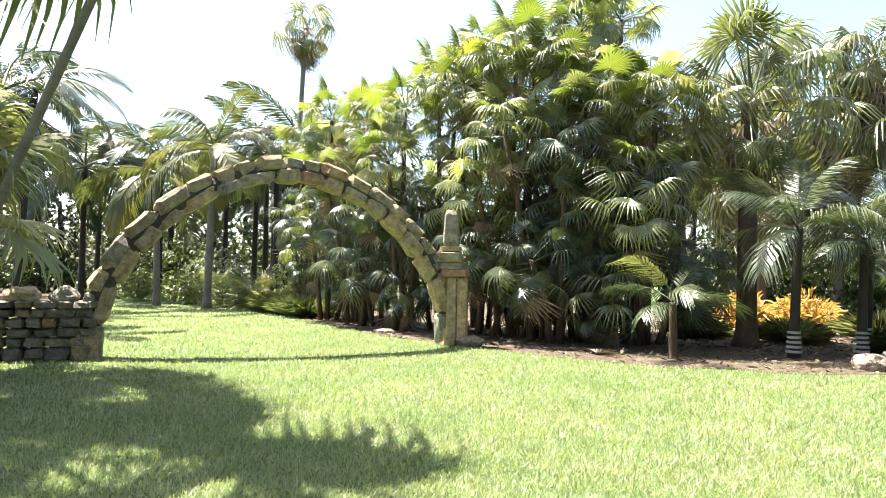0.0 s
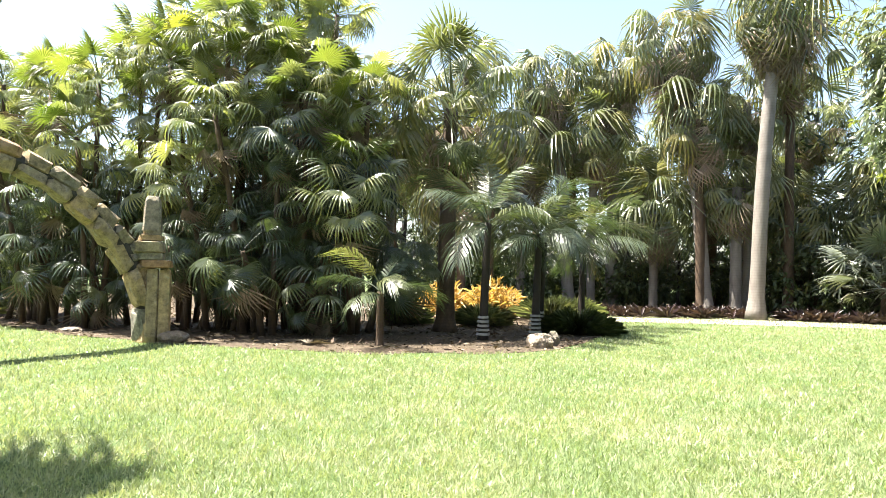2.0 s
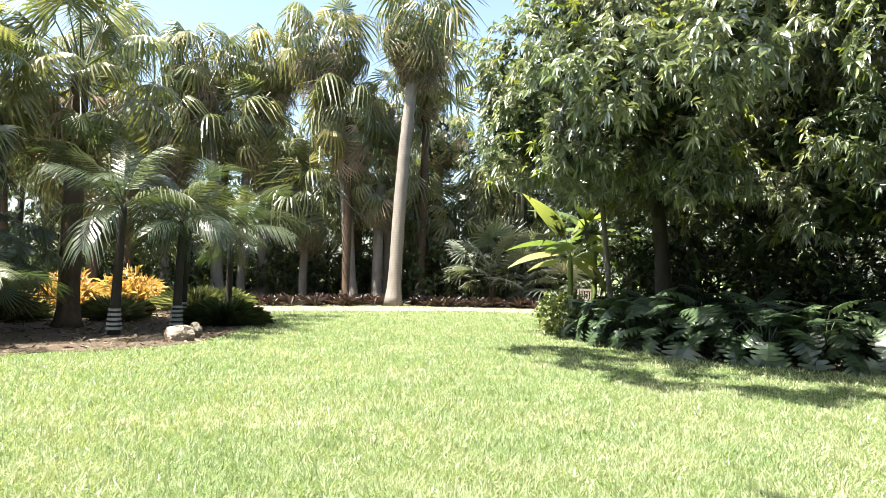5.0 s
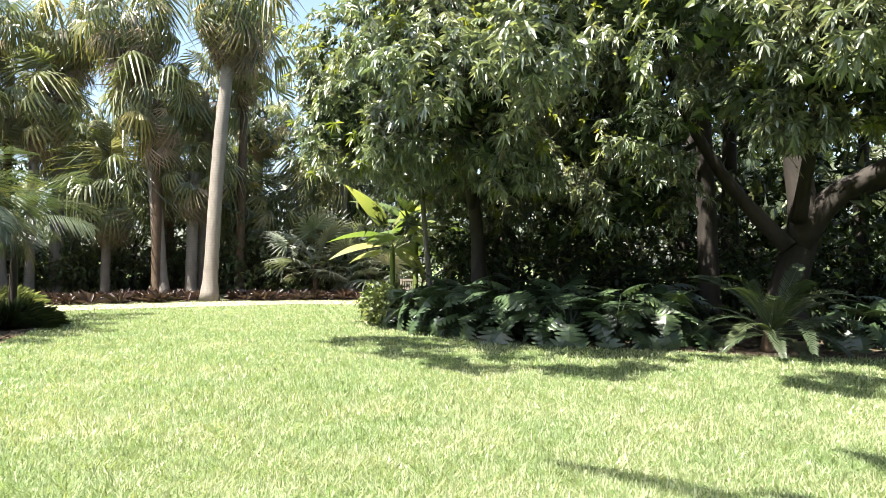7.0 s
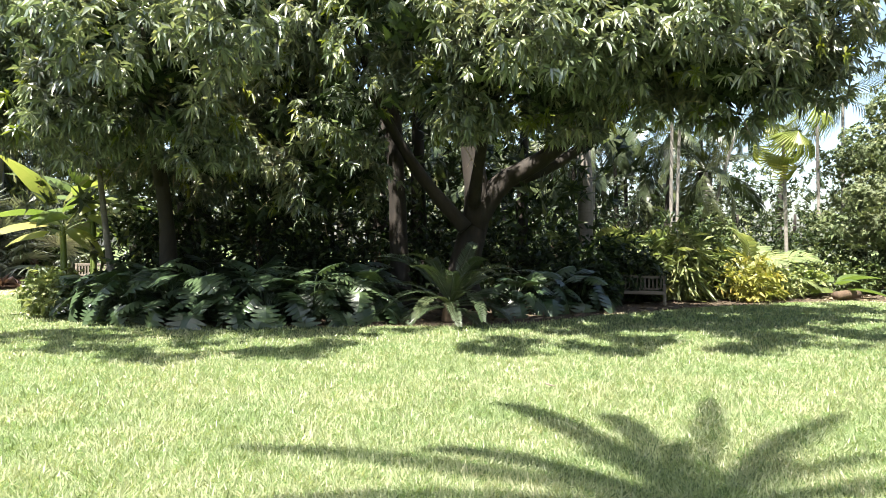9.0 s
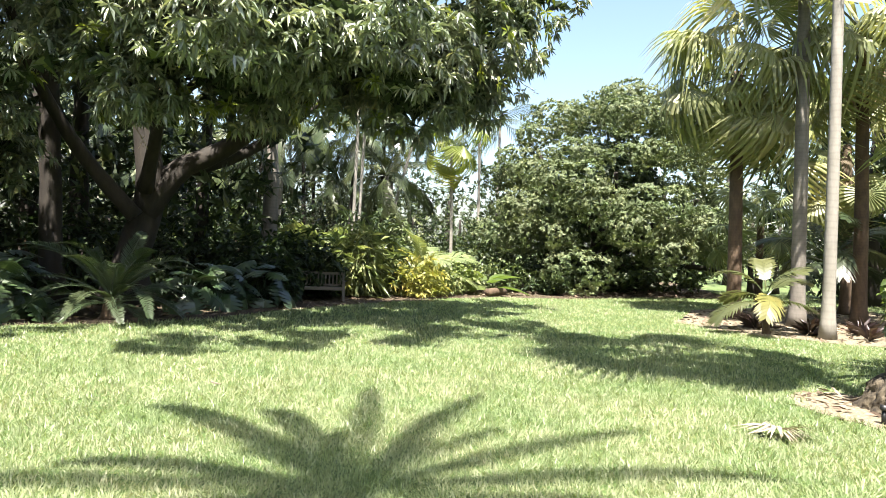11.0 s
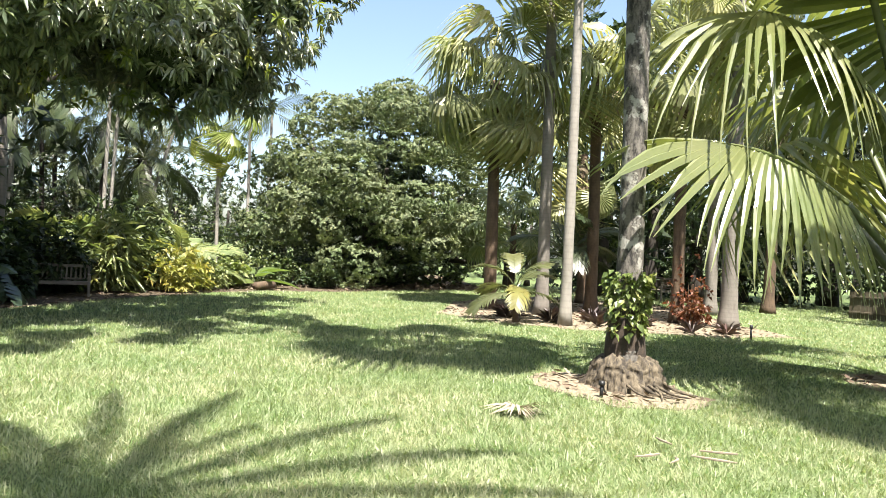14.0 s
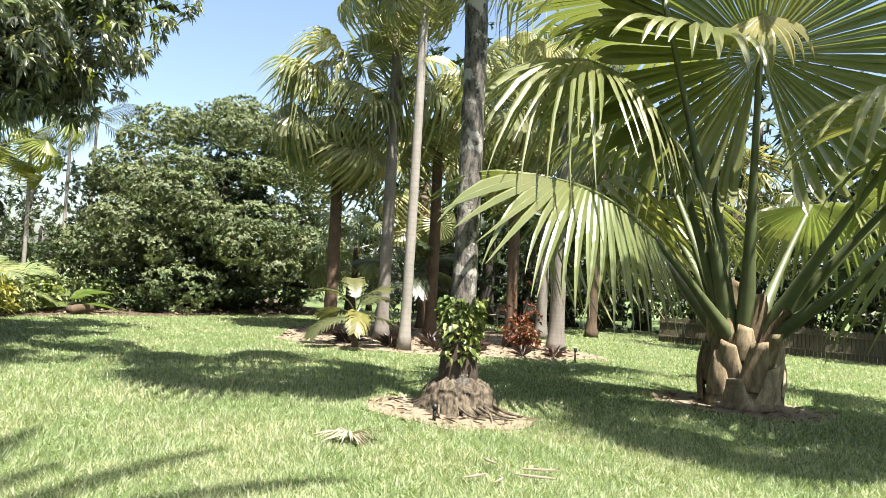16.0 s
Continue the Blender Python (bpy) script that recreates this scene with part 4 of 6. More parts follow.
# outer boughs hanging far over the lawn; high ones added unseen to cast shade
OVER_A = [(-9.0, -2.0, 9.0, 1.2, 1.1, 0.7), (-9.2, -0.3, 9.0, 1.2, 1.2, 0.7), (-8.5, 1.4, 9.0, 1.2, 1.2, 0.7), (-7.6, 2.8, 9.0, 1.2, 1.0, 0.7), (-5.3, -2.8, 5.0, 1.1, 1.1, 0.8), (-5.2, -0.8, 5.0, 1.1, 1.1, 0.8), (-3.2, -2.6, 8.8, 1.3, 1.2, 0.7), (-2.2, -4.2, 8.8, 1.4, 1.2, 0.7), (-4.0, -4.4, 8.6, 1.2, 1.1, 0.7), (-6.4, -1.2, 9.0, 1.3, 1.2, 0.6), (-6.6, -3.0, 9.0, 1.3, 1.2, 0.6), (-6.2, 0.8, 9.0, 1.3, 1.2, 0.6)]
OVER_B = [(-9.4, 1.7, 9.0, 1.1, 1.0, 0.7), (-9.2, -0.1, 9.0, 1.2, 1.1, 0.7), (-9.3, -1.8, 9.0, 1.1, 1.1, 0.7), (-8.8, -3.5, 9.0, 1.2, 1.1, 0.7), (-8.0, -5.1, 9.0, 1.3, 1.1, 0.7),
          (-5.6, -0.8, 5.0, 1.0, 1.0, 0.8), (-5.1, -2.0, 5.0, 1.0, 1.0, 0.8), (-4.8, 0.0, 5.3, 1.0, 1.0, 0.8), (-5.2, -3.4, 5.2, 1.0, 1.0, 0.8), (-4.9, -4.8, 5.3, 1.0, 1.0, 0.8)]
for tree, blobs, sd in ((scene.objects["mango_tree"], OVER_A, 65), (scene.objects["mango_tree.001"], OVER_B, 66)):
    part("outer_bough", whorls(blobs, 2600, 9, 0.23, 0.033, M_MANGO, "outer_bough", sd, 0.35, inner=0.3, gaps=0.35, rosette=True, clump=2.6), tree, None, "", "stuff")


def panicles(blobs, count, seed):
    """Dry flower sprays: bent stalks with side twigs, standing out of the crown."""
    r = np.random.default_rng(seed)
    C, N = shell_points(blobs, count, seed, 0.92)
    out = []
    for c, nrm in zip(C, N):
        p = Vector(c)
        d = (Vector(nrm) + Vector(r.normal(size=3)) * 0.35 + Vector((0, 0, 0.15))).normalized()
        L = r.uniform(0.35, 0.7)
        e = p + d * L - Vector((0, 0, L * 0.15))
        m = p + d * L * 0.55
        out.append(tube([p, m, e], [0.009, 0.007, 0.004], 3, cap=False))
        for k in range(5):
            q = p.lerp(e, r.uniform(0.35, 0.95))
            s = (d * 0.6 + Vector(r.normal(size=3)) * 0.7).normalized() * L * r.uniform(0.15, 0.35)
            out.append(tube([q, q + s], [0.006, 0.003], 3, cap=False))
    return mesh_of("flower_spray", *joined(out), M_TWIG)


M_TWIG = plain_mat("dry_twig", (0.46, 0.37, 0.23), 0.8, 0.3, 9.0)
for tree, blobs, n, sd in ((scene.objects["mango_tree"], MANGO_A, 130, 63), (scene.objects["mango_tree.001"], MANGO_B, 70, 64)):
    part("flower_spray", panicles(blobs, n, sd), tree, None, "dry straw-coloured flower sprays", "stuff")
t = thing("tree", (17.6, 1.0, 0), "dark upright tree trunk under the mango canopy", "tree")
part("trunk", trunk_mesh("trunk", [(0, 0, 0), (0.05, 0.1, 2.5), (-0.1, 0.2, 5.2), (0.1, 0.3, 8.5)], 0.26, 0.16, M_BARK_DARK, 1.5, 12, 20, 0.16), t)

FICUS = []
_r = np.random.default_rng(40)
while len(FICUS) < 64:
    q = unit(_r.normal(size=3))
    z = 3.1 + (abs(q[2]) * 1.4 - 0.42) * 5.2
    w = _r.uniform(0.6, 1.25)
    c = np.array((q[0] * 4.9, q[1] * 4.9, max(0.9, z)))
    if all(np.linalg.norm(c - np.array(o[:3])) > 1.05 for o in FICUS):
        FICUS.append((*c, w * 1.2, w * 1.2, w * 0.7))
broad_tree("ficus_tree", (23.4, -19.0, 0), [(((0, 0, 0), (0, 0.2, 1.5), (0.2, 0, 4)), 0.6, 0.3), (((0, 0, 1.2), (-1.5, 0.8, 2.6), (-3, 2, 4.6)), 0.3, 0.08), (((0, 0, 1.4), (-1.2, -1.6, 2.8), (-2.4, -3, 4)), 0.28, 0.08),
    (((0, 0, 2), (1, -2, 3.8), (2.2, -3, 5.4)), 0.28, 0.08), (((0, 0, 2.2), (0.6, 2, 4), (1, 3, 6)), 0.28, 0.08), (((0, 0, 0.9), (-1.5, -2.5, 1.2), (-2, -5, 1.0)), 0.22, 0.08)],
    whorls(FICUS, 27000, 8, 0.125, 0.04, M_FICUS, "crown", 13, -0.35, droop=0.12, inner=0.82, gaps=0.1, plain=True), "broad round ficus with dense grey-green foliage to the ground", "tree")

# the ficus's inner shade, likewise put into dark-coloured leaves
part("inner_foliage", whorls([(0, 0, 2.5, 3.3, 3.3, 2.3), (0, 0, 4.6, 2.4, 2.4, 1.8), (0, 0, 0.7, 3.9, 3.9, 0.7)], 3200, 6, 0.26, 0.07, M_SHRUB, "inner_foliage", 14, 0.1, inner=0.75, plain=True), scene.objects["ficus_tree"], None, "inner leaves coloured dark for the crown's shade", "stuff")

# ---- background wood that closes the place ----
M_WOODLEAF = leaf_mat("wood_leaf", (0.095, 0.13, 0.06), (0.3, 0.34, 0.14), 0.4, 0.2, 0.7, 0.5)
WOOD_BLOBS = [(0, 0, 5.0, 3.2, 3.2, 3.0), (1.8, 1.2, 3.2, 2.6, 2.4, 2.4), (-2.0, 0.6, 3.4, 2.4, 2.6, 2.6), (0.2, -1.8, 3.0, 2.6, 2.4, 2.4), (0.4, 0.2, 7.6, 2.2, 2.2, 1.8)]
WOOD = [whorls(WOOD_BLOBS, 400, 8, 0.34, 0.066, m, "crown", 30 + k, 0.3, inner=0.6, gaps=0.15, plain=True) for k, m in enumerate((M_SHRUB, M_WOODLEAF, M_WOODLEAF))]
WOOD_TRUNK = trunk_mesh("trunk", [(0, 0, -0.05), (0.1, 0, 3), (0, 0.2, 6)], 0.26, 0.12, M_BARK_DARK, 1.4, 9, 8, 0.1)


def wood_tree(x, y, s, k, rz):
    t = thing("background_tree", (x, y, 0), "dense dark-leaved tree in the wood round the lawn", "tree", "wood round the lawn")
    t.matrix_basis = pose(x, y, 0, 0, 0, rz) @ Matrix.Scale(s, 4)
    part("trunk", WOOD_TRUNK, t)
    part("crown", WOOD[k], t)


def ring_of_wood(az0, az1, step, r0, r1, s0, s1):
    a = az0
    while a < az1:
        d, q = rnd(r0, r1), radians(a + rnd(-1, 1))
        wood_tree(math.sin(q) * d, math.cos(q) * d, rnd(s0, s1), int(rng.integers(3)), rnd(0, 360))
        a += step


for k_, (x_, y_, s_) in enumerate(((20.6, 4.2, 1.15), (21.2, 0.6, 1.2), (21.4, 7.8, 1.15), (20.9, -2.4, 0.95))):
    wood_tree(x_, y_, s_, k_ % 3, 70 * k_)
ring_of_wood(-12, 50, 4.0, 44, 52, 1.0, 1.4)
ring_of_wood(50, 90, 4.0, 34, 42, 0.9, 1.2)
ring_of_wood(90, 112, 5.0, 44, 50, 0.8, 1.05)
ring_of_wood(88, 113, 4.0, 36, 41, 0.75, 1.0)
ring_of_wood(112, 180, 4.5, 42, 52, 0.7, 1.1)
ring_of_wood(-40, -6, 2.6, 50, 66, 0.95, 1.3)
ring_of_wood(180, 320, 14.0, 30, 42, 1.0, 1.4)
ring_of_wood(70, 90, 5.0, 24.5, 29, 1.0, 1.3)
ring_of_wood(148, 196, 3.4, 30, 36, 1.1, 1.5)
ring_of_wood(96, 160, 3.6, 33, 38, 0.42, 0.6)
ring_of_wood(18, 60, 4.0, 34, 40, 0.4, 0.6)


# ---- shrubs ----
def shrub(name, x, y, w, h, n, L, W, material, label, category, seed, hang=-0.2, group="", per=5, droop=0.25):
    blobs = [(0, 0, h * 0.45, w * 0.5, w * 0.5, h * 0.5), (w * 0.25, w * 0.1, h * 0.35, w * 0.33, w * 0.33, h * 0.38), (-w * 0.25, -w * 0.12, h * 0.38, w * 0.3, w * 0.33, h * 0.42), (0.1 * w, -w * 0.28, h * 0.3, w * 0.3, w * 0.28, h * 0.32)]
    me = whorls(blobs, n, per, L, W, material, "foliage", seed, hang, droop=droop, inner=0.3)
    co = np.empty(len(me.vertices) * 3, np.float32)
    me.vertices.foreach_get("co", co)
    co = co.reshape(-1, 3)
    co[:, 2] = np.maximum(co[:, 2], 0.03)
    me.vertices.foreach_set("co", co.reshape(-1))
    t = thing(name, (x, y, 0.02), label, category, group)
    stems = joined([tube([(0, 0, -0.03), (rnd(-0.2, 0.2) * w, rnd(-0.2, 0.2) * w, h * 0.6)], [0.02 + 0.008 * h, 0.008], 5) for k in range(5)])
    part("stem", mesh_of("stem", *stems, M_BARK_BROWN), t)
    part("foliage", me, t)
    return t


def tuft(name, x, y, rad, h, n, material, label, category, seed, group="", width=0.012):
    r = np.random.default_rng(seed)
    a = r.uniform(0, 2 * math.pi, n)
    out = r.uniform(0.1, 1.0, n) ** 0.7
    base = np.stack([np.cos(a) * out * rad * 0.3, np.sin(a) * out * rad * 0.3, np.zeros(n)], 1)
    d = unit(np.stack([np.cos(a) * out * rad, np.sin(a) * out * rad, h * (1.15 - 0.5 * out)], 1) + r.normal(size=(n, 3)) * 0.12)
    ln = r.uniform(0.7, 1.1, n) * math.hypot(h, rad * 0.6)
    me = leaves_mesh("blades", base, d, ln, width, material, 0.2, 0.3, seed)
    co = np.empty(len(me.vertices) * 3, np.float32)
    me.vertices.foreach_get("co", co)
    co = co.reshape(-1, 3)
    co[:, 2] = np.maximum(co[:, 2], 0.0)
    me.vertices.foreach_set("co", co.reshape(-1))
    t = thing(name, (x, y, 0.02), label, category, group)
    part("foliage", me, t)
    return t


for k in range(15):
    q, d = radians(19 + 41 * (k + 0.5) / 15 + rnd(-1, 1)), rnd(33, 38)
    shrub("wood_shrub", math.sin(q) * d, math.cos(q) * d, rnd(3.6, 5.0), rnd(2.2, 3.6), 330, 0.34, 0.07, M_MIDSHRUB, "dark undergrowth shrub in the wood behind the path", "shrub", 900 + k, 0.2, "undergrowth of the wood")
for k, (x, y) in enumerate(((-11, 46), (-15.5, 44.5), (-19, 46.5), (-22.5, 45), (-27, 43), (-31, 40), (-8, 44), (-24, 52))):
    shrub("wood_shrub", x, y, rnd(4.6, 6.0), rnd(3.6, 5.5), 420, 0.38, 0.08, M_MIDSHRUB, "dark undergrowth shrub in the wood beyond the arch", "shrub", 920 + k, 0.2, "undergrowth of the wood")
tuft("grass_tuft", 10.6, 15.9, 1.1, 0.85, 1500, M_DARKTUFT, "dark rounded clump of arching grass on mulch", "grass clump", 1)
tuft("grass_tuft", 9.0, 18.6, 0.9, 0.9, 900, M_TUFT, "pale green clump of arching grass", "grass clump", 2)
tuft("grass_tuft", 11.8, 19.4, 1.0, 1.2, 1000, M_TUFT, "pale green clump of arching grass", "grass clump", 3)
tuft("grass_tuft", 13.4, 20.6, 1.0, 1.1, 1000, M_TUFT, "pale green clump of arching grass", "grass clump", 4)
tuft("grass_tuft", 6.9, 19.8, 0.9, 0.9, 800, M_TUFT, "pale green clump of arching grass", "grass clump", 5)
shrub("croton", 9.2, 22.0, 1.5, 1.25, 170, 0.5, 0.03, M_ORANGE, "bright orange croton shrub lit by the sun", "shrub", 6, -0.6, "orange crotons")
shrub("croton", 10.9, 21.6, 1.7, 1.3, 180, 0.5, 0.03, M_ORANGE, "bright orange croton shrub lit by the sun", "shrub", 7, -0.6, "orange crotons")
b = new("boulder", boulder(0.28, 0.24, 0.22, 7, M_LIME, cuts=4))
b.matrix_basis = pose(7.75, 13.15, 0.1)
tagged(b, "pale pitted limestone rock at the mulch edge", "rock")
b = new("boulder", boulder(0.17, 0.15, 0.2, 8, M_GREYSTONE))
b.matrix_basis = pose(8.25, 13.45, 0.1)
tagged(b, "small grey rock beside the limestone rock", "rock")

# bromeliads beyond the path
BROM = []
for k in range(3):
    r_ = np.random.default_rng(70 + k)
    n_ = 26
    a_ = r_.uniform(0, 6.28, n_)
    e_ = r_.uniform(0.35, 1.2, n_)
    d_ = np.stack([np.cos(a_) * np.cos(e_), np.sin(a_) * np.cos(e_), np.sin(e_)], 1)
    BROM.append(leaves_mesh("leaves", d_ * 0.03, d_, r_.uniform(0.35, 0.55, n_), 0.035, M_PURPLE, 0.3, 0.25, k))
k = 0
for (x0, y0), (x1, y1), n_, depth in (((16.0, 21.9), (20.6, 19.6), 40, 1.9), ((21.6, 18.9), (26.2, 13.4), 44, 1.2)):
    for i in range(n_):
        u = (i + rnd(0, 1)) / n_
        w_ = rnd(0, depth)
        x, y = x0 + (x1 - x0) * u + w_ * 0.6, y0 + (y1 - y0) * u + w_ * 0.8
        ob = thing("bromeliad", (x, y, 0.0), "purple-brown bromeliad rosette in a border bed", "bromeliad", "bromeliads by the path", rz=rnd(0, 360))
        part("leaves", BROM[k % 3], ob, Matrix.Scale(rnd(1.1, 1.7), 4))
        k += 1
sheet("mulch_bed", [(15.9, 22.2), (20.8, 19.5), (26.0, 13.0), (30, 14), (30, 34), (16, 36), (10, 33)], 0.006, M_MULCH, "dark mulch under the cabbage palms", "mulch", 0.1, 9)


# ---- big-leaved bed under the mango trees ----
def big_leaf(name, material, L, W, lobes, seed, petiole=0.6, hinge=0.0):
    """A broad drooping leaf on a stalk along +y; lobes cut its margin into fingers; hinge tips the blade down."""
    line = [Vector((0, petiole * i / 4, 0.12 * petiole * math.sin(i / 4 * 1.6))) for i in range(5)]
    verts, faces = tube(line, [0.012, 0.011, 0.01, 0.009, 0.008], 4, cap=False)
    faces = list(faces)
    hub, h = line[-1], -radians(hinge)
    n = 18 if lobes else 10
    o = len(verts)
    for i in range(n + 1):
        u = i / n
        w = W * math.sin(math.pi * min(1, 0.12 + 0.88 * u) ** 0.8) if u < 1 else 0
        fwd = -0.1 * w
        if lobes and i < n:
            cut = (1.0, 0.95, 0.42)[i % 3]
            w, fwd = w * cut, -0.1 * w + 0.05 * (1 - cut)
        y, z = u * L * 0.85, -0.42 * L * u * u
        for q in (-w, 0.0, w):
            a, b = (y + fwd if q else y), (z - 0.25 * abs(q))
            verts.append(hub + Vector((q, a * math.cos(h) - b * math.sin(h), a * math.sin(h) + b * math.cos(h))))
    for i in range(n):
        b = o + i * 3
        faces += [(b, b + 1, b + 4, b + 3), (b + 1, b + 2, b + 5, b + 4)]
    return mesh_of(name, verts, faces, material)


PHILO = [big_leaf("leaf", M_PHILO, 0.6, 0.3, True, s, 0.6, h) for s, h in ((1, 50), (2, 75), (3, 30))]


def leafy_plant(name, x, y, meshes, n, s, label, seed, group="", e0=0, e1=80, category="plant", z=0.05):
    t = thing(name, (x, y, 0.02), label, category, group)
    set_fronds(t, meshes, n, z, z + 0.35 * s, e0, e1, 0.05, 0.8 * s, 1.2 * s, name="leaf", seed=seed, phase=seed * 77.0)
    return t


i = 0
for x, y, s in ((15.7, 8.0, 0.9), (14.9, 7.2, 1.0), (14.3, 6.3, 1.1), (14.0, 5.3, 1.15), (13.9, 4.4, 1.15), (13.9, 3.5, 1.1), (14.0, 2.6, 1.1), (14.2, 1.7, 1.05), (15.3, 6.3, 1.2), (15.0, 5.0, 1.25), (14.9, 3.9, 1.2),
                (15.0, 2.8, 1.2), (15.2, 1.6, 1.2), (16.4, 7.6, 1.2), (16.6, 5.6, 1.3), (16.3, 3.6, 1.3), (16.2, 2.0, 1.3), (15.6, -1.6, 0.9), (16.3, -2.4, 1.1), (17.0, -3.4, 1.2)):
    leafy_plant("philodendron", x, y, PHILO, 24, s * 0.9, "split-leaf philodendron with large dark glossy leaves", 300 + i, "philodendrons under the mango trees", 5, 80)
    i += 1
for x, y, s in ((16.6, 9.1, 1.2), (17.6, 9.7, 1.3), (18.6, 10.4, 1.3), (15.6, 8.8, 1.0), (19.8, 11.0, 1.2)):
    shrub("low_shrub", x, y, 1.2 * s, 0.8 * s, 120, 0.2, 0.05, M_LIGHTSHRUB, "low light green shrub at the bed's edge", "shrub", 330 + i, 0.1, "low shrubs at the bed's corner")
    i += 1
# dark understorey behind
for x, y, w, h in ((18.5, 4.5, 3.5, 3.2), (18.8, 7.5, 3.2, 3.4), (19.2, 1.6, 3.4, 3.0), (20.5, -1.5, 3.4, 2.4), (19.0, -3.6, 2.6, 2.2), (17.7, -3.6, 1.8, 1.5), (21.5, 5.0, 4, 4.2), (22.5, 8.5, 4, 4.0), (17.2, 3.0, 2.2, 1.8), (23.5, 0.5, 4, 3.4), (24, -4.5, 4, 3.0), (19.3, -5.2, 2.0, 1.8)):
    shrub("understorey_shrub", x, y, w, h, 420, 0.26, 0.05, M_SHRUB, "dark leafy shrub in the shade under the mango trees", "shrub", 340 + i, 0.2, "shrubs under the mango trees")
    i += 1
BANANA = [big_leaf("leaf", M_BANANA, 1.9, 0.3, False, s, 0.5, h) for s, h in ((1, 0), (2, 14), (3, 30))]
for x, y, h, n in ((18.9, 10.3, 2.1, 13), (19.7, 9.9, 2.6, 12)):
    t = thing("banana_plant", (x, y, 0.0), "banana plant with long bright leaves", "banana plant", "banana plants")
    part("stem", trunk_mesh("stem", [(0, 0, 0), (0.05, 0, h * 0.5), (0.1, 0.05, h)], 0.1, 0.07, M_STALK, 1.3, 10, 8), t)
    set_fronds(t, BANANA, n, h - 0.3, h + 0.2, 10, 72, 0.03, 0.8, 1.1, name="leaf", seed=int(h * 10))
t = thing("young_tree", (16.9, 7.9, 0.0), "slender grey-green sapling trunk under the mango", "tree")
part("trunk", trunk_mesh("trunk", [(0, 0, 0), (0.1, 0.25, 1.6), (0.1, 0.55, 4.4)], 0.09, 0.06, M_BARK_GREY, 1.2, 10, 12), t)

CYC = [feather_leaf("cycad_leaf", M_CYCAD, 1.5, 40, 0.2, b, 0.2, 0.35, 0.012, 0.1, s, 0.014) for b, s in ((70, 21), (95, 22))]
t = thing("cycad", (14.4, -0.2, 0.0), "cycad with arching stiff feather leaves at the bed's edge", "cycad")
part("trunk", trunk_mesh("trunk", [(0, 0, 0), (0, 0, 0.2), (0, 0, 0.4)], 0.2, 0.14, M_BARK_BROWN, 1.1, 10, 6, 0.2), t)
set_fronds(t, CYC, 30, 0.3, 0.45, 2, 80, 0.05, 1.0, 1.3, name="leaf", seed=5)


# ---- bench ----
def box(sx, sy, sz, c=(0, 0, 0), bev=0.006):
    bm = bmesh.new()
    bmesh.ops.create_cube(bm, size=1.0)
    for v in bm.verts:
        v.co = Vector((v.co.x * sx, v.co.y * sy, v.co.z * sz))
    bmesh.ops.bevel(bm, geom=bm.edges[:], offset=bev, segments=1, affect="EDGES")
    bm.verts.index_update()
    out = [v.co + Vector(c) for v in bm.verts], [tuple(v.index for v in f.verts) for f in bm.faces]
    bm.free()
    return out


def garden_bench(x, y, rz, label, w=1.55, s=1.0):
    t = thing("garden_bench", (x, y, 0.02), label, "bench", "garden benches", rz=rz)
    t.scale = (s, s, s)

    def p(name, sx, sy, sz, cx, cy, cz, rx=0):
        part(name, mesh_of(name, *box(sx, sy, sz), M_WOOD), t, pose(cx, cy, cz, rx))
    for s in (-1, 1):
        p("front_leg", 0.07, 0.07, 0.62, s * (w / 2 - 0.04), -0.25, 0.31)
        p("back_leg", 0.07, 0.07, 0.92, s * (w / 2 - 0.04), 0.25, 0.46, -6)
        p("armrest", 0.08, 0.58, 0.035, s * (w / 2 - 0.04), -0.02, 0.64)
        p("side_rail", 0.05, 0.5, 0.07, s * (w / 2 - 0.04), 0.0, 0.38)
    for k in range(5):
        p("seat_slat", w - 0.1, 0.075, 0.022, 0, -0.21 + k * 0.1, 0.43)
    p("top_rail", w - 0.1, 0.045, 0.09, 0, 0.3, 0.88, -6)
    p("lower_rail", w - 0.1, 0.04, 0.06, 0, 0.25, 0.5, -6)
    for k in range(13):
        p("back_slat", 0.05, 0.02, 0.36, -w / 2 + 0.14 + k * (w - 0.28) / 12, 0.275, 0.68, -6)
    p("apron", w - 0.1, 0.03, 0.07, 0, -0.25, 0.385)


garden_bench(18.3, -5.2, -105, "weathered grey teak bench on mulch under the mango", 1.75, 0.82)
garden_bench(24.5, 12.2, -63, "dark wooden bench beside the far path", 1.4)

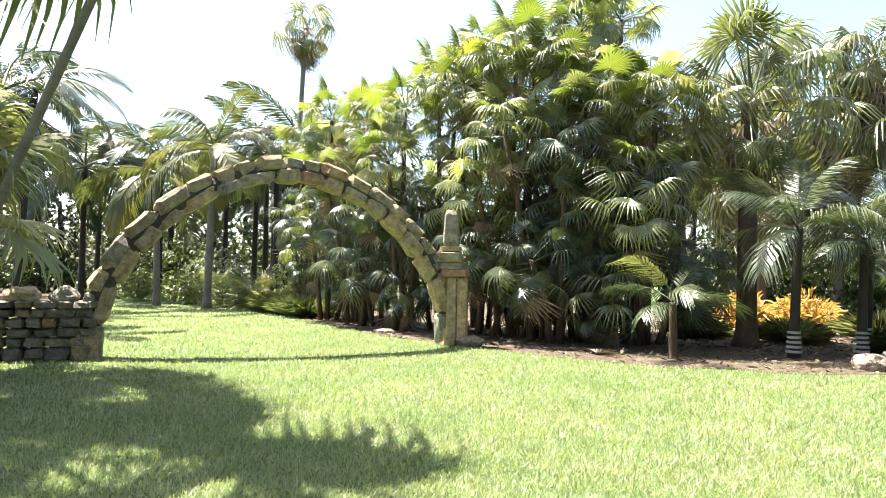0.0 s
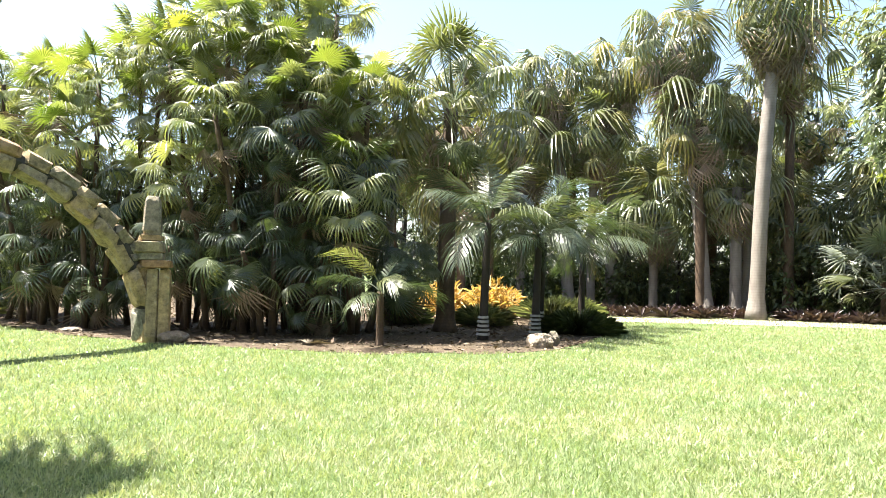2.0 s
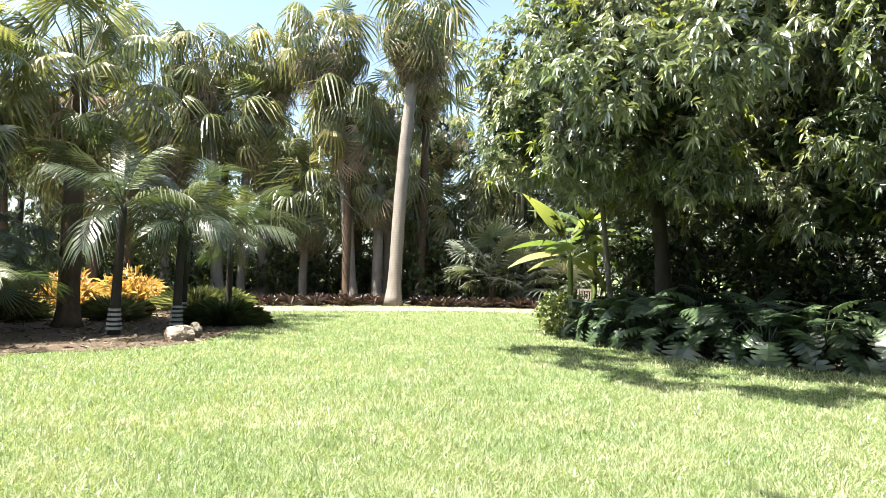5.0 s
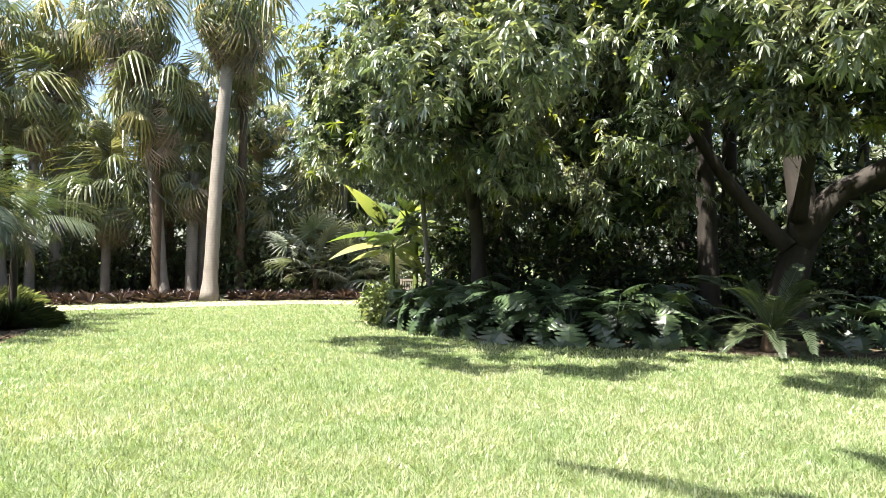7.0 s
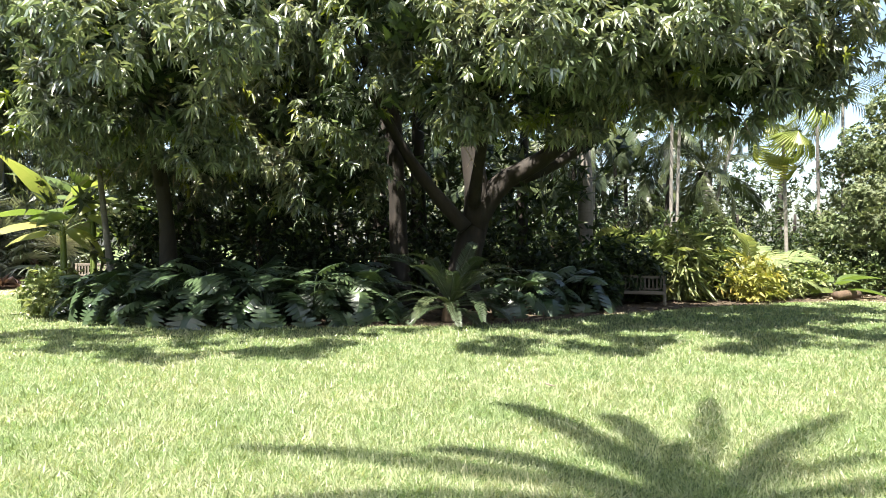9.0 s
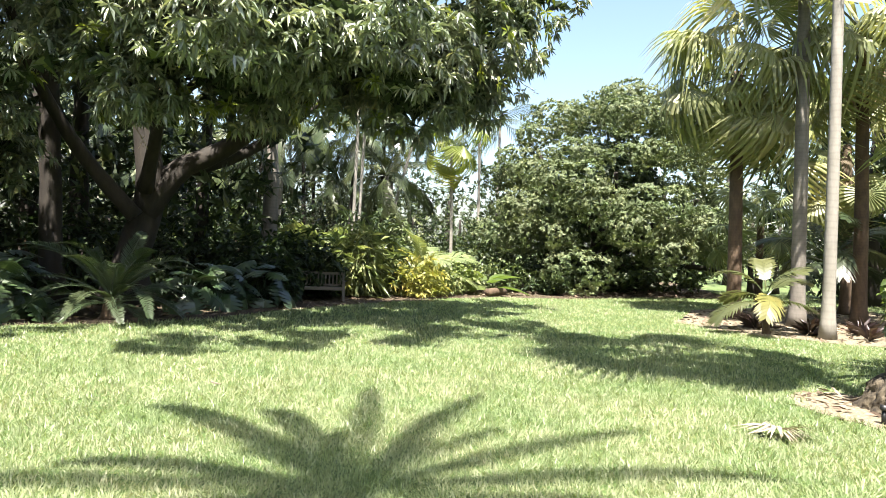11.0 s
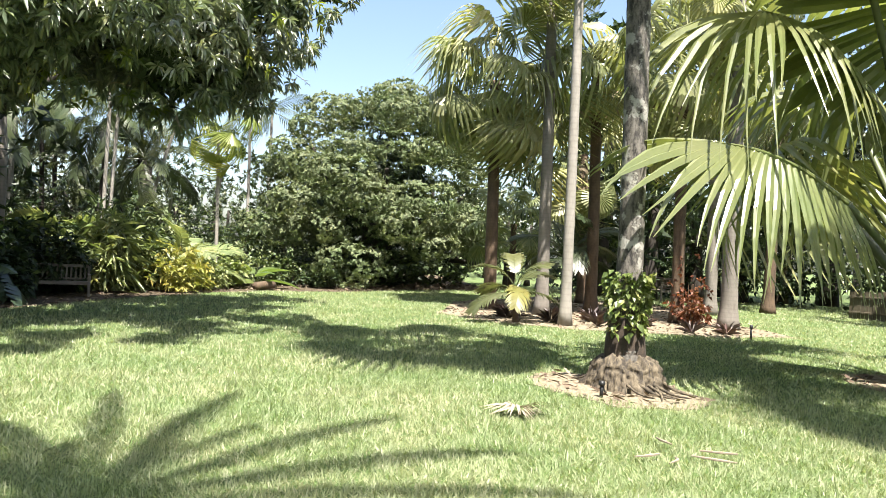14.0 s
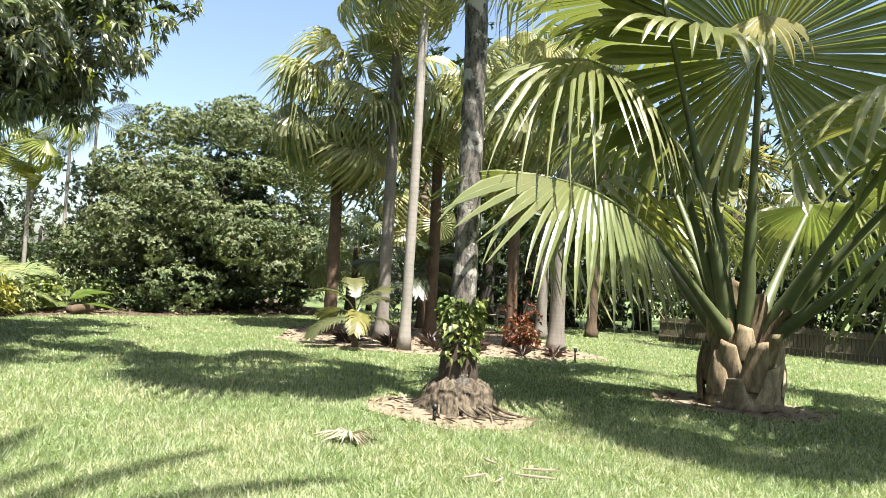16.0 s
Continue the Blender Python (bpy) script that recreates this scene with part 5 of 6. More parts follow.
# ---- planting beyond the bench ----
for x, y, w, h, mt, L, W, lab in ((19.6, -6.6, 1.7, 2.3, M_LIGHTSHRUB, 0.55, 0.035, "tall shrub with long strap leaves"), (20.3, -7.6, 1.8, 2.2, M_MIDSHRUB, 0.5, 0.035, "tall shrub with long strap leaves"),
                                  (19.5, -8.6, 1.7, 1.35, M_YELLOW, 0.3, 0.035, "yellow-green croton shrub in the sun"), (20.3, -9.7, 1.9, 1.4, M_LIGHTSHRUB, 0.14, 0.04, "light green rounded shrub in the border"),
                                  (21.2, -10.8, 1.7, 1.3, M_LIGHTSHRUB, 0.14, 0.04, "light green rounded shrub in the border"), (22.2, -13.2, 2.0, 1.2, M_MIDSHRUB, 0.16, 0.05, "dark green shrub beside the log"),
                                  (22.6, -11.6, 2.2, 1.8, M_MIDSHRUB, 0.2, 0.05, "dark green shrub in the border"), (23.5, -8.5, 3, 3.0, M_SHRUB, 0.26, 0.05, "dense green shrub behind the border"), (25.5, -13.5, 3.4, 3, M_SHRUB, 0.26, 0.05, "dense green shrub behind the border"),
                                  (26, -10.5, 3.4, 3, M_FICUS, 0.2, 0.05, "dense green shrub behind the border"), (20.8, -14.4, 1.5, 0.8, M_SHRUB, 0.18, 0.05, "low dark shrub at the ficus's foot")):
    shrub("garden_shrub", x, y, w, h, int(150 * w), L, W, mt, lab, "shrub", 400 + i, 0.1 if h > 2 else -0.3, "shrubs beyond the bench")
    i += 1
leafy_plant("giant_philodendron", 20.9, -11.9, BANANA, 9, 0.62, "rosette plant with upright yellow-green leaves", 421, "", 25, 75)
v, f = tube([(-0.5, 0, 0.13), (0, 0.02, 0.14), (0.5, -0.03, 0.13)], [0.125, 0.135, 0.12], 12, 0.12, 3)
t = new("log", mesh_of("log", v, f, M_BARK_BROWN, True))
t.matrix_basis = pose(19.9, -11.7, 0.02, 0, 0, -62)
tagged(t, "short brown log lying at the edge of the lawn", "log")
for x, y, h, ln, lab in ((25.2, -8.4, 6.8, (0.1, -0.1), "slender pale-trunked palm behind the border"), (25.8, -8.8, 6.6, (0.1, -0.2), "slender pale-trunked palm behind the border"), (26.4, -10.0, 6.0, (0.2, -1.4), "slender pale-trunked palm behind the border"),
                         (27.2, -15.0, 7.6, (0.1, 0.1), "slender pale-trunked palm behind the border"), (27.0, -15.8, 7.4, (0.2, -0.1), "slender pale-trunked palm behind the border")):
    feather_palm("slender_palm", x, y, h, FEATH, 8, 430 + i, 0.075, M_BARK_PALE, ln, -30, 60, 0.7, 1.0, 0, lab, "slender palms beyond the bench")
    i += 1
HANGING = [fan_leaf("fan", M_FAN_YELLOW, 0.95, 0.8, 20, 170, 0.5, 0.2, h, 0.4, 0.3, q, 0.014) for q, h in ((91, 55), (92, 75))]
cabbage_palm(21.9, -11.0, 5.2, 440, 12, 0, 0.06, M_BARK_PALE, (0.1, 0.1), 1.0, HANGING, "slender fan palm with hanging yellow-green leaves", 1, -80)
FEATH_BORDER = [feather_leaf("feather", M_LIGHTSHRUB, 2.6, 26, 0.75, b, 0.35, 0.2, 0.05, 0.2, q, 0.022) for b, q in ((70, 8), (95, 9))]
for x, y, s in ((20.7, -4.6, 0.85), (21.8, -6.7, 1.05), (21.4, -9.5, 0.95), (22.9, -8.2, 1.0)):
    feather_palm("feather_palm", x, y, 0.5, FEATH_BORDER, 9, 445 + i, 0.1, M_BARK_BROWN, (0, 0), 25, 80, s * 0.8, s, 0, "young feather palm with broad upright leaves", "palms beyond the bench")
    i += 1


# ---- dark palm grove behind the border ----
for k in range(16):
    q, d = radians(87.5 + 25 * (k + 0.5) / 16 + rnd(-0.7, 0.7)), rnd(29, 37)
    feather_palm("grove_palm", math.sin(q) * d, math.cos(q) * d, rnd(4.2, 8.0), FEATH_DARK, 12, 860 + k, 0.11, M_BARK_DARK if k % 3 else M_BARK_PALE, (rnd(-0.4, 0.4), rnd(-0.4, 0.4)), -45, 70, 0.8, 1.15, 0, "slim dark feather palm in the grove behind the border", "palms of the grove")
for k in range(10):
    q, d = radians(87 + 26 * (k + 0.5) / 10 + rnd(-1, 1)), rnd(28, 31)
    shrub("grove_shrub", math.sin(q) * d, math.cos(q) * d, rnd(3.0, 4.0), rnd(2.0, 3.2), 420, 0.26, 0.05, M_SHRUB, "dark shrub in the shade of the grove", "shrub", 880 + k, 0.2, "shrubs of the grove")
t = thing("tree", (21.9, -4.5, 0), "rough pale grey tree trunk behind the bench", "tree")
part("trunk", trunk_mesh("trunk", [(0, 0, 0), (0.1, -0.1, 3), (0.3, 0.1, 7.5)], 0.27, 0.22, M_BARK_GREY, 1.3, 14, 14, 0.14), t)

# ---- palm island ----
cabbage_palm(13.1, -15.0, 6.6, 501, 38, 0, 0.18, M_BARK_BROWN, (0.3, -0.1), 1.05, LIVIS, "fan palm with a ringed brown trunk and pale drooping leaves", 1, -45)
cabbage_palm(9.4, -13.45, 10.2, 502, 16, 0, 0.12, M_BARK_PALE, (0.25, -0.2), 0.95, LIVIS, "tall slender pale-trunked fan palm", 1, -60)
cabbage_palm(11.25, -15.0, 9.8, 503, 16, 0, 0.16, M_BARK_GREY, (0.2, 0), 1.0, LIVIS, "tall grey-trunked fan palm", 1, -70)
cabbage_palm(11.2, -17.3, 7.4, 504, 16, 6, 0.17, M_BARK_BROWN, (0.15, 0.1), 1.05, LIVIS, "brown-trunked fan palm with pale leaves", 1, -80)
cabbage_palm(8.6, -17.4, 6.8, 505, 16, 6, 0.16, M_BARK_BROWN, (0.2, 0), 1.05, LIVIS, "brown-trunked fan palm with pale leaves", 1, -80)
cabbage_palm(7.2, -17.3, 8.6, 506, 16, 0, 0.2, M_BARK_GREY, (0.1, 0.1), 1.05, LIVIS, "grey-trunked fan palm with pale leaves", 1, -75)
cabbage_palm(13.6, -20.4, 5.2, 507, 16, 4, 0.16, M_BARK_BROWN, (0.1, 0.1), 1.0, LIVIS, "brown-trunked fan palm with pale leaves", 1, -75)
cabbage_palm(9.5, -21.5, 8.2, 508, 16, 0, 0.18, M_BARK_GREY, (0.1, 0.1), 1.1, LIVIS, "grey-trunked fan palm with pale leaves", 1, -75)
YF = [feather_leaf("feather", M_FEATHER_Y, 1.25, 26, 0.42, b, 0.45, 0.2, 0.026, 0.2, s, 0.014) for b, s in ((75, 31), (100, 32))]
feather_palm("feather_palm", 10.3, -12.75, 0.75, YF, 8, 510, 0.08, M_BARK_BROWN, (0.05, 0), 5, 80, 0.85, 1.1, 0, "small yellow-green feather palm on the island", "")
feather_palm("feather_palm", 12.2, -17.5, 1.6, FEATH_DARK, 9, 511, 0.1, M_BARK_BROWN, (0, 0), 10, 80, 0.7, 0.9, 0, "feather palm among the island palms", "")
cabbage_palm(14.8, -18.0, 2.6, 512, 16, 0, 0.12, M_BARK_BROWN, (0, 0), 1.0, [fan_leaf("fan", M_LIGHTSHRUB, 0.8, 1.0, 24, 280, 0.5, 0.2, 30, 0.3, 0.2, 61)], "young fan palm with yellow-green leaves", 1, -20)
for k, (x, y, w, h) in enumerate(((8.2, -17.2, 0.9, 1.75), (7.9, -16.9, 0.6, 0.8))):
    shrub("copper_shrub", x, y, w, h, 75, 0.14, 0.04, M_RED, "copper-red leafed shrub on the palm island", "shrub", 520 + k, -0.1, "copper shrubs")
for k, (x, y) in enumerate(((9.9, -13.6), (9.0, -14.2), (11.1, -13.4), (8.2, -14.6), (7.2, -15.3), (11.6, -14.0), (8.7, -15.2), (9.6, -14.9), (6.7, -16.0), (10.4, -14.3))):
    ob = thing("bromeliad", (x, y, 0.0), "purple-leaved ground plant among the island palms", "bromeliad", "purple plants on the island", rz=k * 50)
    part("leaves", BROM[k % 3], ob, Matrix.Scale(1.0 + 0.08 * (k % 4), 4))


def path_light(x, y, h, label):
    t = thing("garden_light", (x, y, 0.0), label, "garden light", "garden lights")
    part("post", mesh_of("post", *tube([(0, 0, 0), (0, 0, h * 0.75)], [0.022, 0.022], 12), M_DARKMETAL, True), t)
    part("cap", mesh_of("cap", *tube([(0, 0, h * 0.75), (0, 0, h * 0.8), (0, 0, h)], [0.036, 0.04, 0.034], 12), M_DARKMETAL, True), t)


path_light(6.0, -15.6, 0.32, "small dark garden light at the island's edge")
garden_bench(13.9, -26.4, 150, "dark wooden bench far behind the palm island", 1.5)


# ---- near palm with vine ----
def near_palm():
    x0, y0 = 4.66, -7.95
    t = thing("ringed_palm", (x0, y0, 0.0), "tall grey lichened palm trunk with swollen root base", "palm")
    line = bent([(0, 0, 0.2), (0.0, 0.0, 1.2), (0.02, 0.02, 3.5), (0.05, 0.25, 6), (0.2, 1.6, 9.0)], 110)
    rad = [(0.15 + 0.1 * math.exp(-(p.z - 0.3) / 0.6)) * (1 + (0.012 if k % 2 else -0.012)) for k, p in enumerate(line)]
    part("trunk", mesh_of("trunk", *tube(line, rad, 20, 0.06, 4), M_BARK_NEAR, True), t)
    line = bent([(0, 0, 0.25), (0, 0, 0.6), (0.0, 0.0, 0.98)], 12)
    part("trunk_collar", mesh_of("trunk_collar", *tube(line, [0.265 - 0.0055 * k for k in range(13)], 22, 0.14, 9), M_COLLAR, True), t, None, "dark brown fibrous foot of the trunk")
    # swollen mat of roots: a lumpy, fluted pedestal
    verts, faces, nt_, nz_ = [], [], 110, 26
    for k in range(nz_ + 1):
        u = k / nz_
        for m_ in range(nt_):
            a = 2 * math.pi * m_ / nt_
            c = Vector((math.cos(a), math.sin(a), 0))
            top = 0.4 + 0.07 * noise.noise(c * 1.7) + 0.05 * noise.noise(c * 5.0)
            rim = 0.39 + 0.07 * noise.noise(c * 1.3 + Vector((4, 0, 0))) + 0.05 * noise.noise(c * 3.5) + 0.03 * noise.noise(c * 9.0)
            if u < 0.7:
                v_ = u / 0.7
                rr, z = rim * (1.3 - 0.42 * v_ ** 0.8), top * 0.8 * v_ - 0.02
            else:
                v_ = (u - 0.7) / 0.3
                rr, z = rim * (0.88 - 0.45 * v_ ** 0.9), top * (0.8 + 0.2 * math.sin(v_ * 1.6))
            p = Vector((c.x * rr, c.y * rr * 0.92, z))
            flute = abs(noise.noise(Vector((c.x * 7, c.y * 7, z * 1.6)))) * 0.16 + noise.noise(p * 17) * 0.035 + noise.noise(p * 38) * 0.014
            p += c * flute
            verts.append(p)
    for k in range(nz_):
        for m_ in range(nt_):
            n_ = (m_ + 1) % nt_
            faces.append((k * nt_ + m_, k * nt_ + n_, (k + 1) * nt_ + n_, (k + 1) * nt_ + m_))
    mat_ob = part("root_mat", mesh_of("root_mat", verts, faces, M_ROOT, True), t, None, "pale swollen mass of roots")
    r = np.random.default_rng(15)
    cords = []
    for k in range(16):
        a = r.uniform(0, 6.283)
        q0, q1, tw = r.uniform(0.42, 0.5), r.uniform(0.6, 0.95), r.uniform(-0.5, 0.5)
        pts = [(math.cos(a + tw * w) * q, math.sin(a + tw * w) * q * 0.85, z) for q, z, w in ((q0, 0.12, 0), ((q0 + q1) / 2, 0.04, 0.5), (q1, 0.015, 1))]
        cords.append(tube(bent(pts, 6), [0.022, 0.02, 0.018, 0.016, 0.013, 0.01, 0.006], 6, 0.3, k))
    part("surface_root", mesh_of("surface_root", *joined(cords), M_ROOT, True), mat_ob, None, "thin roots creeping over the mulch", "stuff")
    set_fronds(t, LIVIS, 26, 8.7, 9.3, -50, 60, 0.1, 1.0, 1.3, at=(0.2, 1.6), seed=77)
    vine = thing("climbing_vine", (x0, y0, 0.0), "pothos vine with bright green leaves wound round the palm trunk", "vine")
    r = np.random.default_rng(5)
    n = 760
    a = r.uniform(0, 2 * math.pi, n)
    z = 0.62 + 0.85 * r.beta(1.6, 1.3, n)
    rr = 0.19 + 0.13 * r.uniform(0, 1, n) * (0.5 + 0.5 * np.sin(a * 2 + z * 5))
    P = np.stack([np.cos(a) * rr, np.sin(a) * rr, z], 1)
    D = unit(np.stack([np.cos(a) * 0.8, np.sin(a) * 0.8, np.full(n, -0.45)], 1) + r.normal(size=(n, 3)) * 0.75)
    part("foliage", leaves_mesh("foliage", P, D, r.uniform(0.05, 0.11, n), r.uniform(0.025, 0.045, n), M_VINE, 0.3, 0.3, 8), vine)
    st = []
    for k in range(4):
        st.append(tube(bent([(0.19 * math.cos(k * 1.6 + u * 3.5), 0.19 * math.sin(k * 1.6 + u * 3.5), 0.3 + 1.1 * u) for u in (0, 0.25, 0.5, 0.75, 1)], 14), [0.012] * 15, 5))
    part("stem", mesh_of("stem", *joined(st), M_STALK), vine)


M_VINE = leaf_mat("vine_leaf", (0.2, 0.29, 0.07), (0.5, 0.5, 0.2), 0.36, 0.3, 0.7, 0.6)
near_palm()
path_light(4.45, -7.1, 0.2, "small dark spotlight at the palm's foot")


# ---- great fan palm ----
def costa_leaf(name, material, line, side, L, segs, unite, fold, droop, tipd, seed):
    """A half-folded giant leaf: blade segments leave an arching midrib on both sides, united near it, then loose."""
    r = np.random.default_rng(seed)
    n = 24
    rib = bent(line, n)
    zed = Vector((0, 0, 1))
    verts, faces = tube(rib, [0.05 - 0.042 * i / n for i in range(n + 1)], 8)
    verts, faces = [Vector(v) for v in verts], list(faces)

    def spot(q, s, ln, drop, turn):
        u = (1 - abs(q)) * n
        i = min(int(u), n - 1)
        c = rib[i].lerp(rib[i + 1], u - i)
        T = (rib[min(i + 2, n)] - rib[max(i - 1, 0)]).normalized()
        S = T.cross(zed).normalized() * side
        N = S.cross(T) * side
        f = radians(fold[0] if q > 0 else fold[1])
        th = radians(8 + 128 * abs(q) ** 0.8) + turn * s * s
        d = T * math.cos(th) + (S * (1 if q > 0 else -1) * math.cos(f) - N * math.sin(f)) * math.sin(th)
        k2 = max(0.0, s - unite) / (1 - unite)
        return c + d * ln * (s - 0.25 * drop * k2 * k2) - zed * ln * (droop * s * s + drop * k2 * k2)

    for k in range(2 * segs):
        dq = 1.0 / (2 * segs)
        q = -1 + (2 * k + 1) * dq
        ln = L * (1 - 0.3 * abs(q) ** 3) * r.uniform(0.9, 1.08)
        drop, turn = tipd * r.uniform(0.4, 1.6), r.uniform(-0.14, 0.14)
        o = len(verts)
        cut = unite * r.uniform(0.75, 1.15)
        stops = (0.0, cut * 0.5, cut, cut + (1 - cut) * 0.3, cut + (1 - cut) * 0.6, cut + (1 - cut) * 0.85, 1.0)
        for s_ in stops:
            mid_ = spot(q, s_, ln, drop, turn)
            e = (spot(min(q + dq, 0.9999), min(s_, cut), ln, drop, turn) - spot(max(q - dq, -0.9999), min(s_, cut), ln, drop, turn)) * 0.5
            w = 1.0 if s_ <= cut else max(0.05, 1 - ((s_ - cut) / (1 - cut)) ** 1.7)
            e *= w
            ridge = zed * min(e.length, 0.05) * 0.5
            verts += [mid_ - e - ridge * 0.5, mid_ + ridge, mid_ + e - ridge * 0.5]
        for i in range(len(stops) - 1):
            b = o + i * 3
            faces += [(b, b + 1, b + 4, b + 3), (b + 1, b + 2, b + 5, b + 4)]
    return mesh_of(name, verts, faces, material)


def great_palm():
    x0, y0 = 1.88, -12.1
    t = thing("great_fan_palm", (x0, y0, 0.0), "great fan palm with huge leaves on a stout trunk", "palm")
    part("trunk", trunk_mesh("trunk", [(0, 0, 0), (0, 0, 0.7), (0, 0, 1.35)], 0.56, 0.3, M_BOOT, 1.15, 18, 10, 0.1), t)
    # old leaf bases, cut off at different heights
    for k in range(34):
        u = k / 33
        a = k * 137.5 + rnd(-8, 8)
        zb, rad = 0.02 + 1.15 * u, 0.57 - 0.22 * u
        h, w = rnd(0.45, 0.9), (0.27 - 0.08 * u) * rnd(0.85, 1.15)
        out = rnd(-0.02, 0.12) if k % 4 else rnd(0.16, 0.42)
        verts, rows = [], 8
        for i_ in range(rows):
            v_ = i_ / (rows - 1)
            ww = w * (1 - 0.62 * v_ ** 0.8) + 0.02
            rr = rad + 0.05 * math.sin(v_ * 3.1) + out * v_ ** 2.2
            zz = zb + h * v_
            cut = 0.05 * rnd(-1, 1) if i_ == rows - 1 else 0
            for q in (-1, -0.6, 0, 0.6, 1):
                verts.append((q * ww, rr + 0.09 * (1 - q * q) * (1 - 0.3 * v_), zz + cut * q))
            for q in (1, 0.6, 0, -0.6, -1):
                verts.append((q * ww * 0.96, rr - 0.03 + 0.05 * (1 - q * q), zz + cut * q))
        faces = []
        for r_ in range(rows - 1):
            for c in range(10):
                faces.append((r_ * 10 + c, r_ * 10 + (c + 1) % 10, (r_ + 1) * 10 + (c + 1) % 10, (r_ + 1) * 10 + c))
        faces.append(tuple(range((rows - 1) * 10, rows * 10)))
        part("leaf_base", mesh_of("leaf_base", verts, faces, M_BOOT, True), t, pose(0, 0, 0, 0, 0, a))
    # two long leaves that arch out over the lawn, their blades folded down along the midrib
    for line, L, segs, unite, fold, droop, tipd in ARCHED:
        line = [Vector(p) - Vector((x0, y0, 0)) for p in line]
        leaf = part("leaf", costa_leaf("great_leaf", M_BIG, line, 1, L, segs, unite, fold, droop, tipd, 70 + segs), t, None, "huge arching fan leaf, half folded, with loose tips")
        foot = Vector((line[0].x, line[0].y, 0)).normalized() * 0.27 + Vector((0, 0, 1.0))
        stem_ = bent([foot, foot.lerp(line[0], 0.5) + Vector((0, 0, 0.04)), line[0]], 14)
        part("stalk", mesh_of("stalk", *tube(stem_, [0.05 + 0.13 * (1 - k / 14) ** 3 for k in range(15)], 10), M_STALK_OLD, True), leaf, None, "stout smooth green leaf stalk")
    # living leaves: where the blade begins, the way it points, its upper side, its size and cut
    for j, (hub, ahead, upper, R, segs, arc, unite, tipd, droop) in enumerate(GREAT):
        hub = Vector(hub) - Vector((x0, y0, 0))
        y = Vector(ahead).normalized()
        z = (Vector(upper) - y * y.dot(Vector(upper))).normalized()
        x = y.cross(z)
        m = Matrix((x, y, z)).transposed().to_4x4()
        m.translation = hub
        leaf = part("leaf", fan_leaf("great_leaf", M_BIG, R, 0.03, segs, arc, unite, droop, 0, tipd, 0.15, 80 + j, 0.04, 1.0, 2.6, 4, 6), t, m, "huge pleated fan leaf")
        foot = Vector((hub.x, hub.y, 0)).normalized() * 0.27 + Vector((0, 0, 1.0))
        line = bent([foot, foot.lerp(hub, 0.5) + Vector((0, 0, 0.06)), hub - z * 0.05], 14)
        inv = m.inverted()
        part("stalk", mesh_of("stalk", *tube([inv @ p for p in line], [0.045 + 0.13 * (1 - k / 14) ** 3 for k in range(15)], 10), M_STALK_OLD, True), leaf, None, "stout smooth green leaf stalk")


ARCHED = ((((2.87, -10.25, 2.49), (3.22, -9.55, 2.86), (3.58, -8.95, 3.06), (3.95, -8.45, 3.12)), 1.65, 25, 0.34, (8, 60), 0.1, 0.2),
          (((2.93, -11.17, 4.1), (3.41, -10.45, 4.85), (3.8, -9.8, 5.05), (4.1, -9.4, 5.0)), 2.0, 26, 0.26, (2, 30), 0.2, 0.36))
GREAT = (((1.73, -11.4, 5.4), (-0.05, 0.4, 0.85), (0.3, -0.85, 0.45), 2.95, 64, 335, 0.8, 0.12, 0.1),
         # added above the view to shade the upper arched leaf
         ((2.9, -10.2, 6.1), (0.82, 0.35, 0.0), (-0.05, 0.05, 0.95), 2.2, 20, 120, 0.7, 0.12, 0.05),
         ((1.6, -10.6, 5.75), (-0.3, 0.5, -0.75), (-0.3, 0.7, 0.5), 0.95, 11, 150, 0.45, 0.3, 0.1),
         ((-0.9, -10.9, 2.9), (-0.8, 0.3, -0.4), (-0.3, 0.3, 0.9), 2.0, 34, 250, 0.46, 0.4, 0.25),
         ((4.2, -11.9, 3.4), (0.75, 0.1, -0.6), (0.5, -0.2, 0.8), 2.1, 34, 250, 0.44, 0.4, 0.25),
         ((3.9, -14.0, 3.6), (0.5, -0.5, -0.6), (0.4, -0.4, 0.8), 2.0, 34, 250, 0.46, 0.4, 0.25),
         ((1.2, -14.9, 3.6), (-0.2, -0.8, -0.4), (0.0, -0.4, 0.8), 2.0, 34, 250, 0.46, 0.4, 0.25),
         ((-0.6, -13.8, 4.0), (-0.6, -0.5, -0.2), (-0.3, -0.3, 0.9), 2.0, 34, 260, 0.5, 0.35, 0.2),
         ((-0.6, -11.6, 3.9), (-0.7, 0.3, 0.1), (0.2, -0.3, 0.9), 2.1, 36, 280, 0.6, 0.25, 0.15),
         # added over the crown to shade the leaves and lawn below
         ((2.6, -11.2, 5.9), (0.85, 0.3, 0.05), (-0.1, 0.1, 0.9), 2.4, 36, 240, 0.66, 0.12, 0.06),
         ((-0.4, -10.7, 4.3), (-0.65, 0.5, 0.0), (0.0, -0.2, 0.9), 2.3, 40, 290, 0.62, 0.25, 0.15),
         ((3.7, -13.0, 4.6), (0.6, -0.3, 0.2), (-0.3, 0.2, 0.9), 2.2, 36, 280, 0.5, 0.3, 0.15))
great_palm()


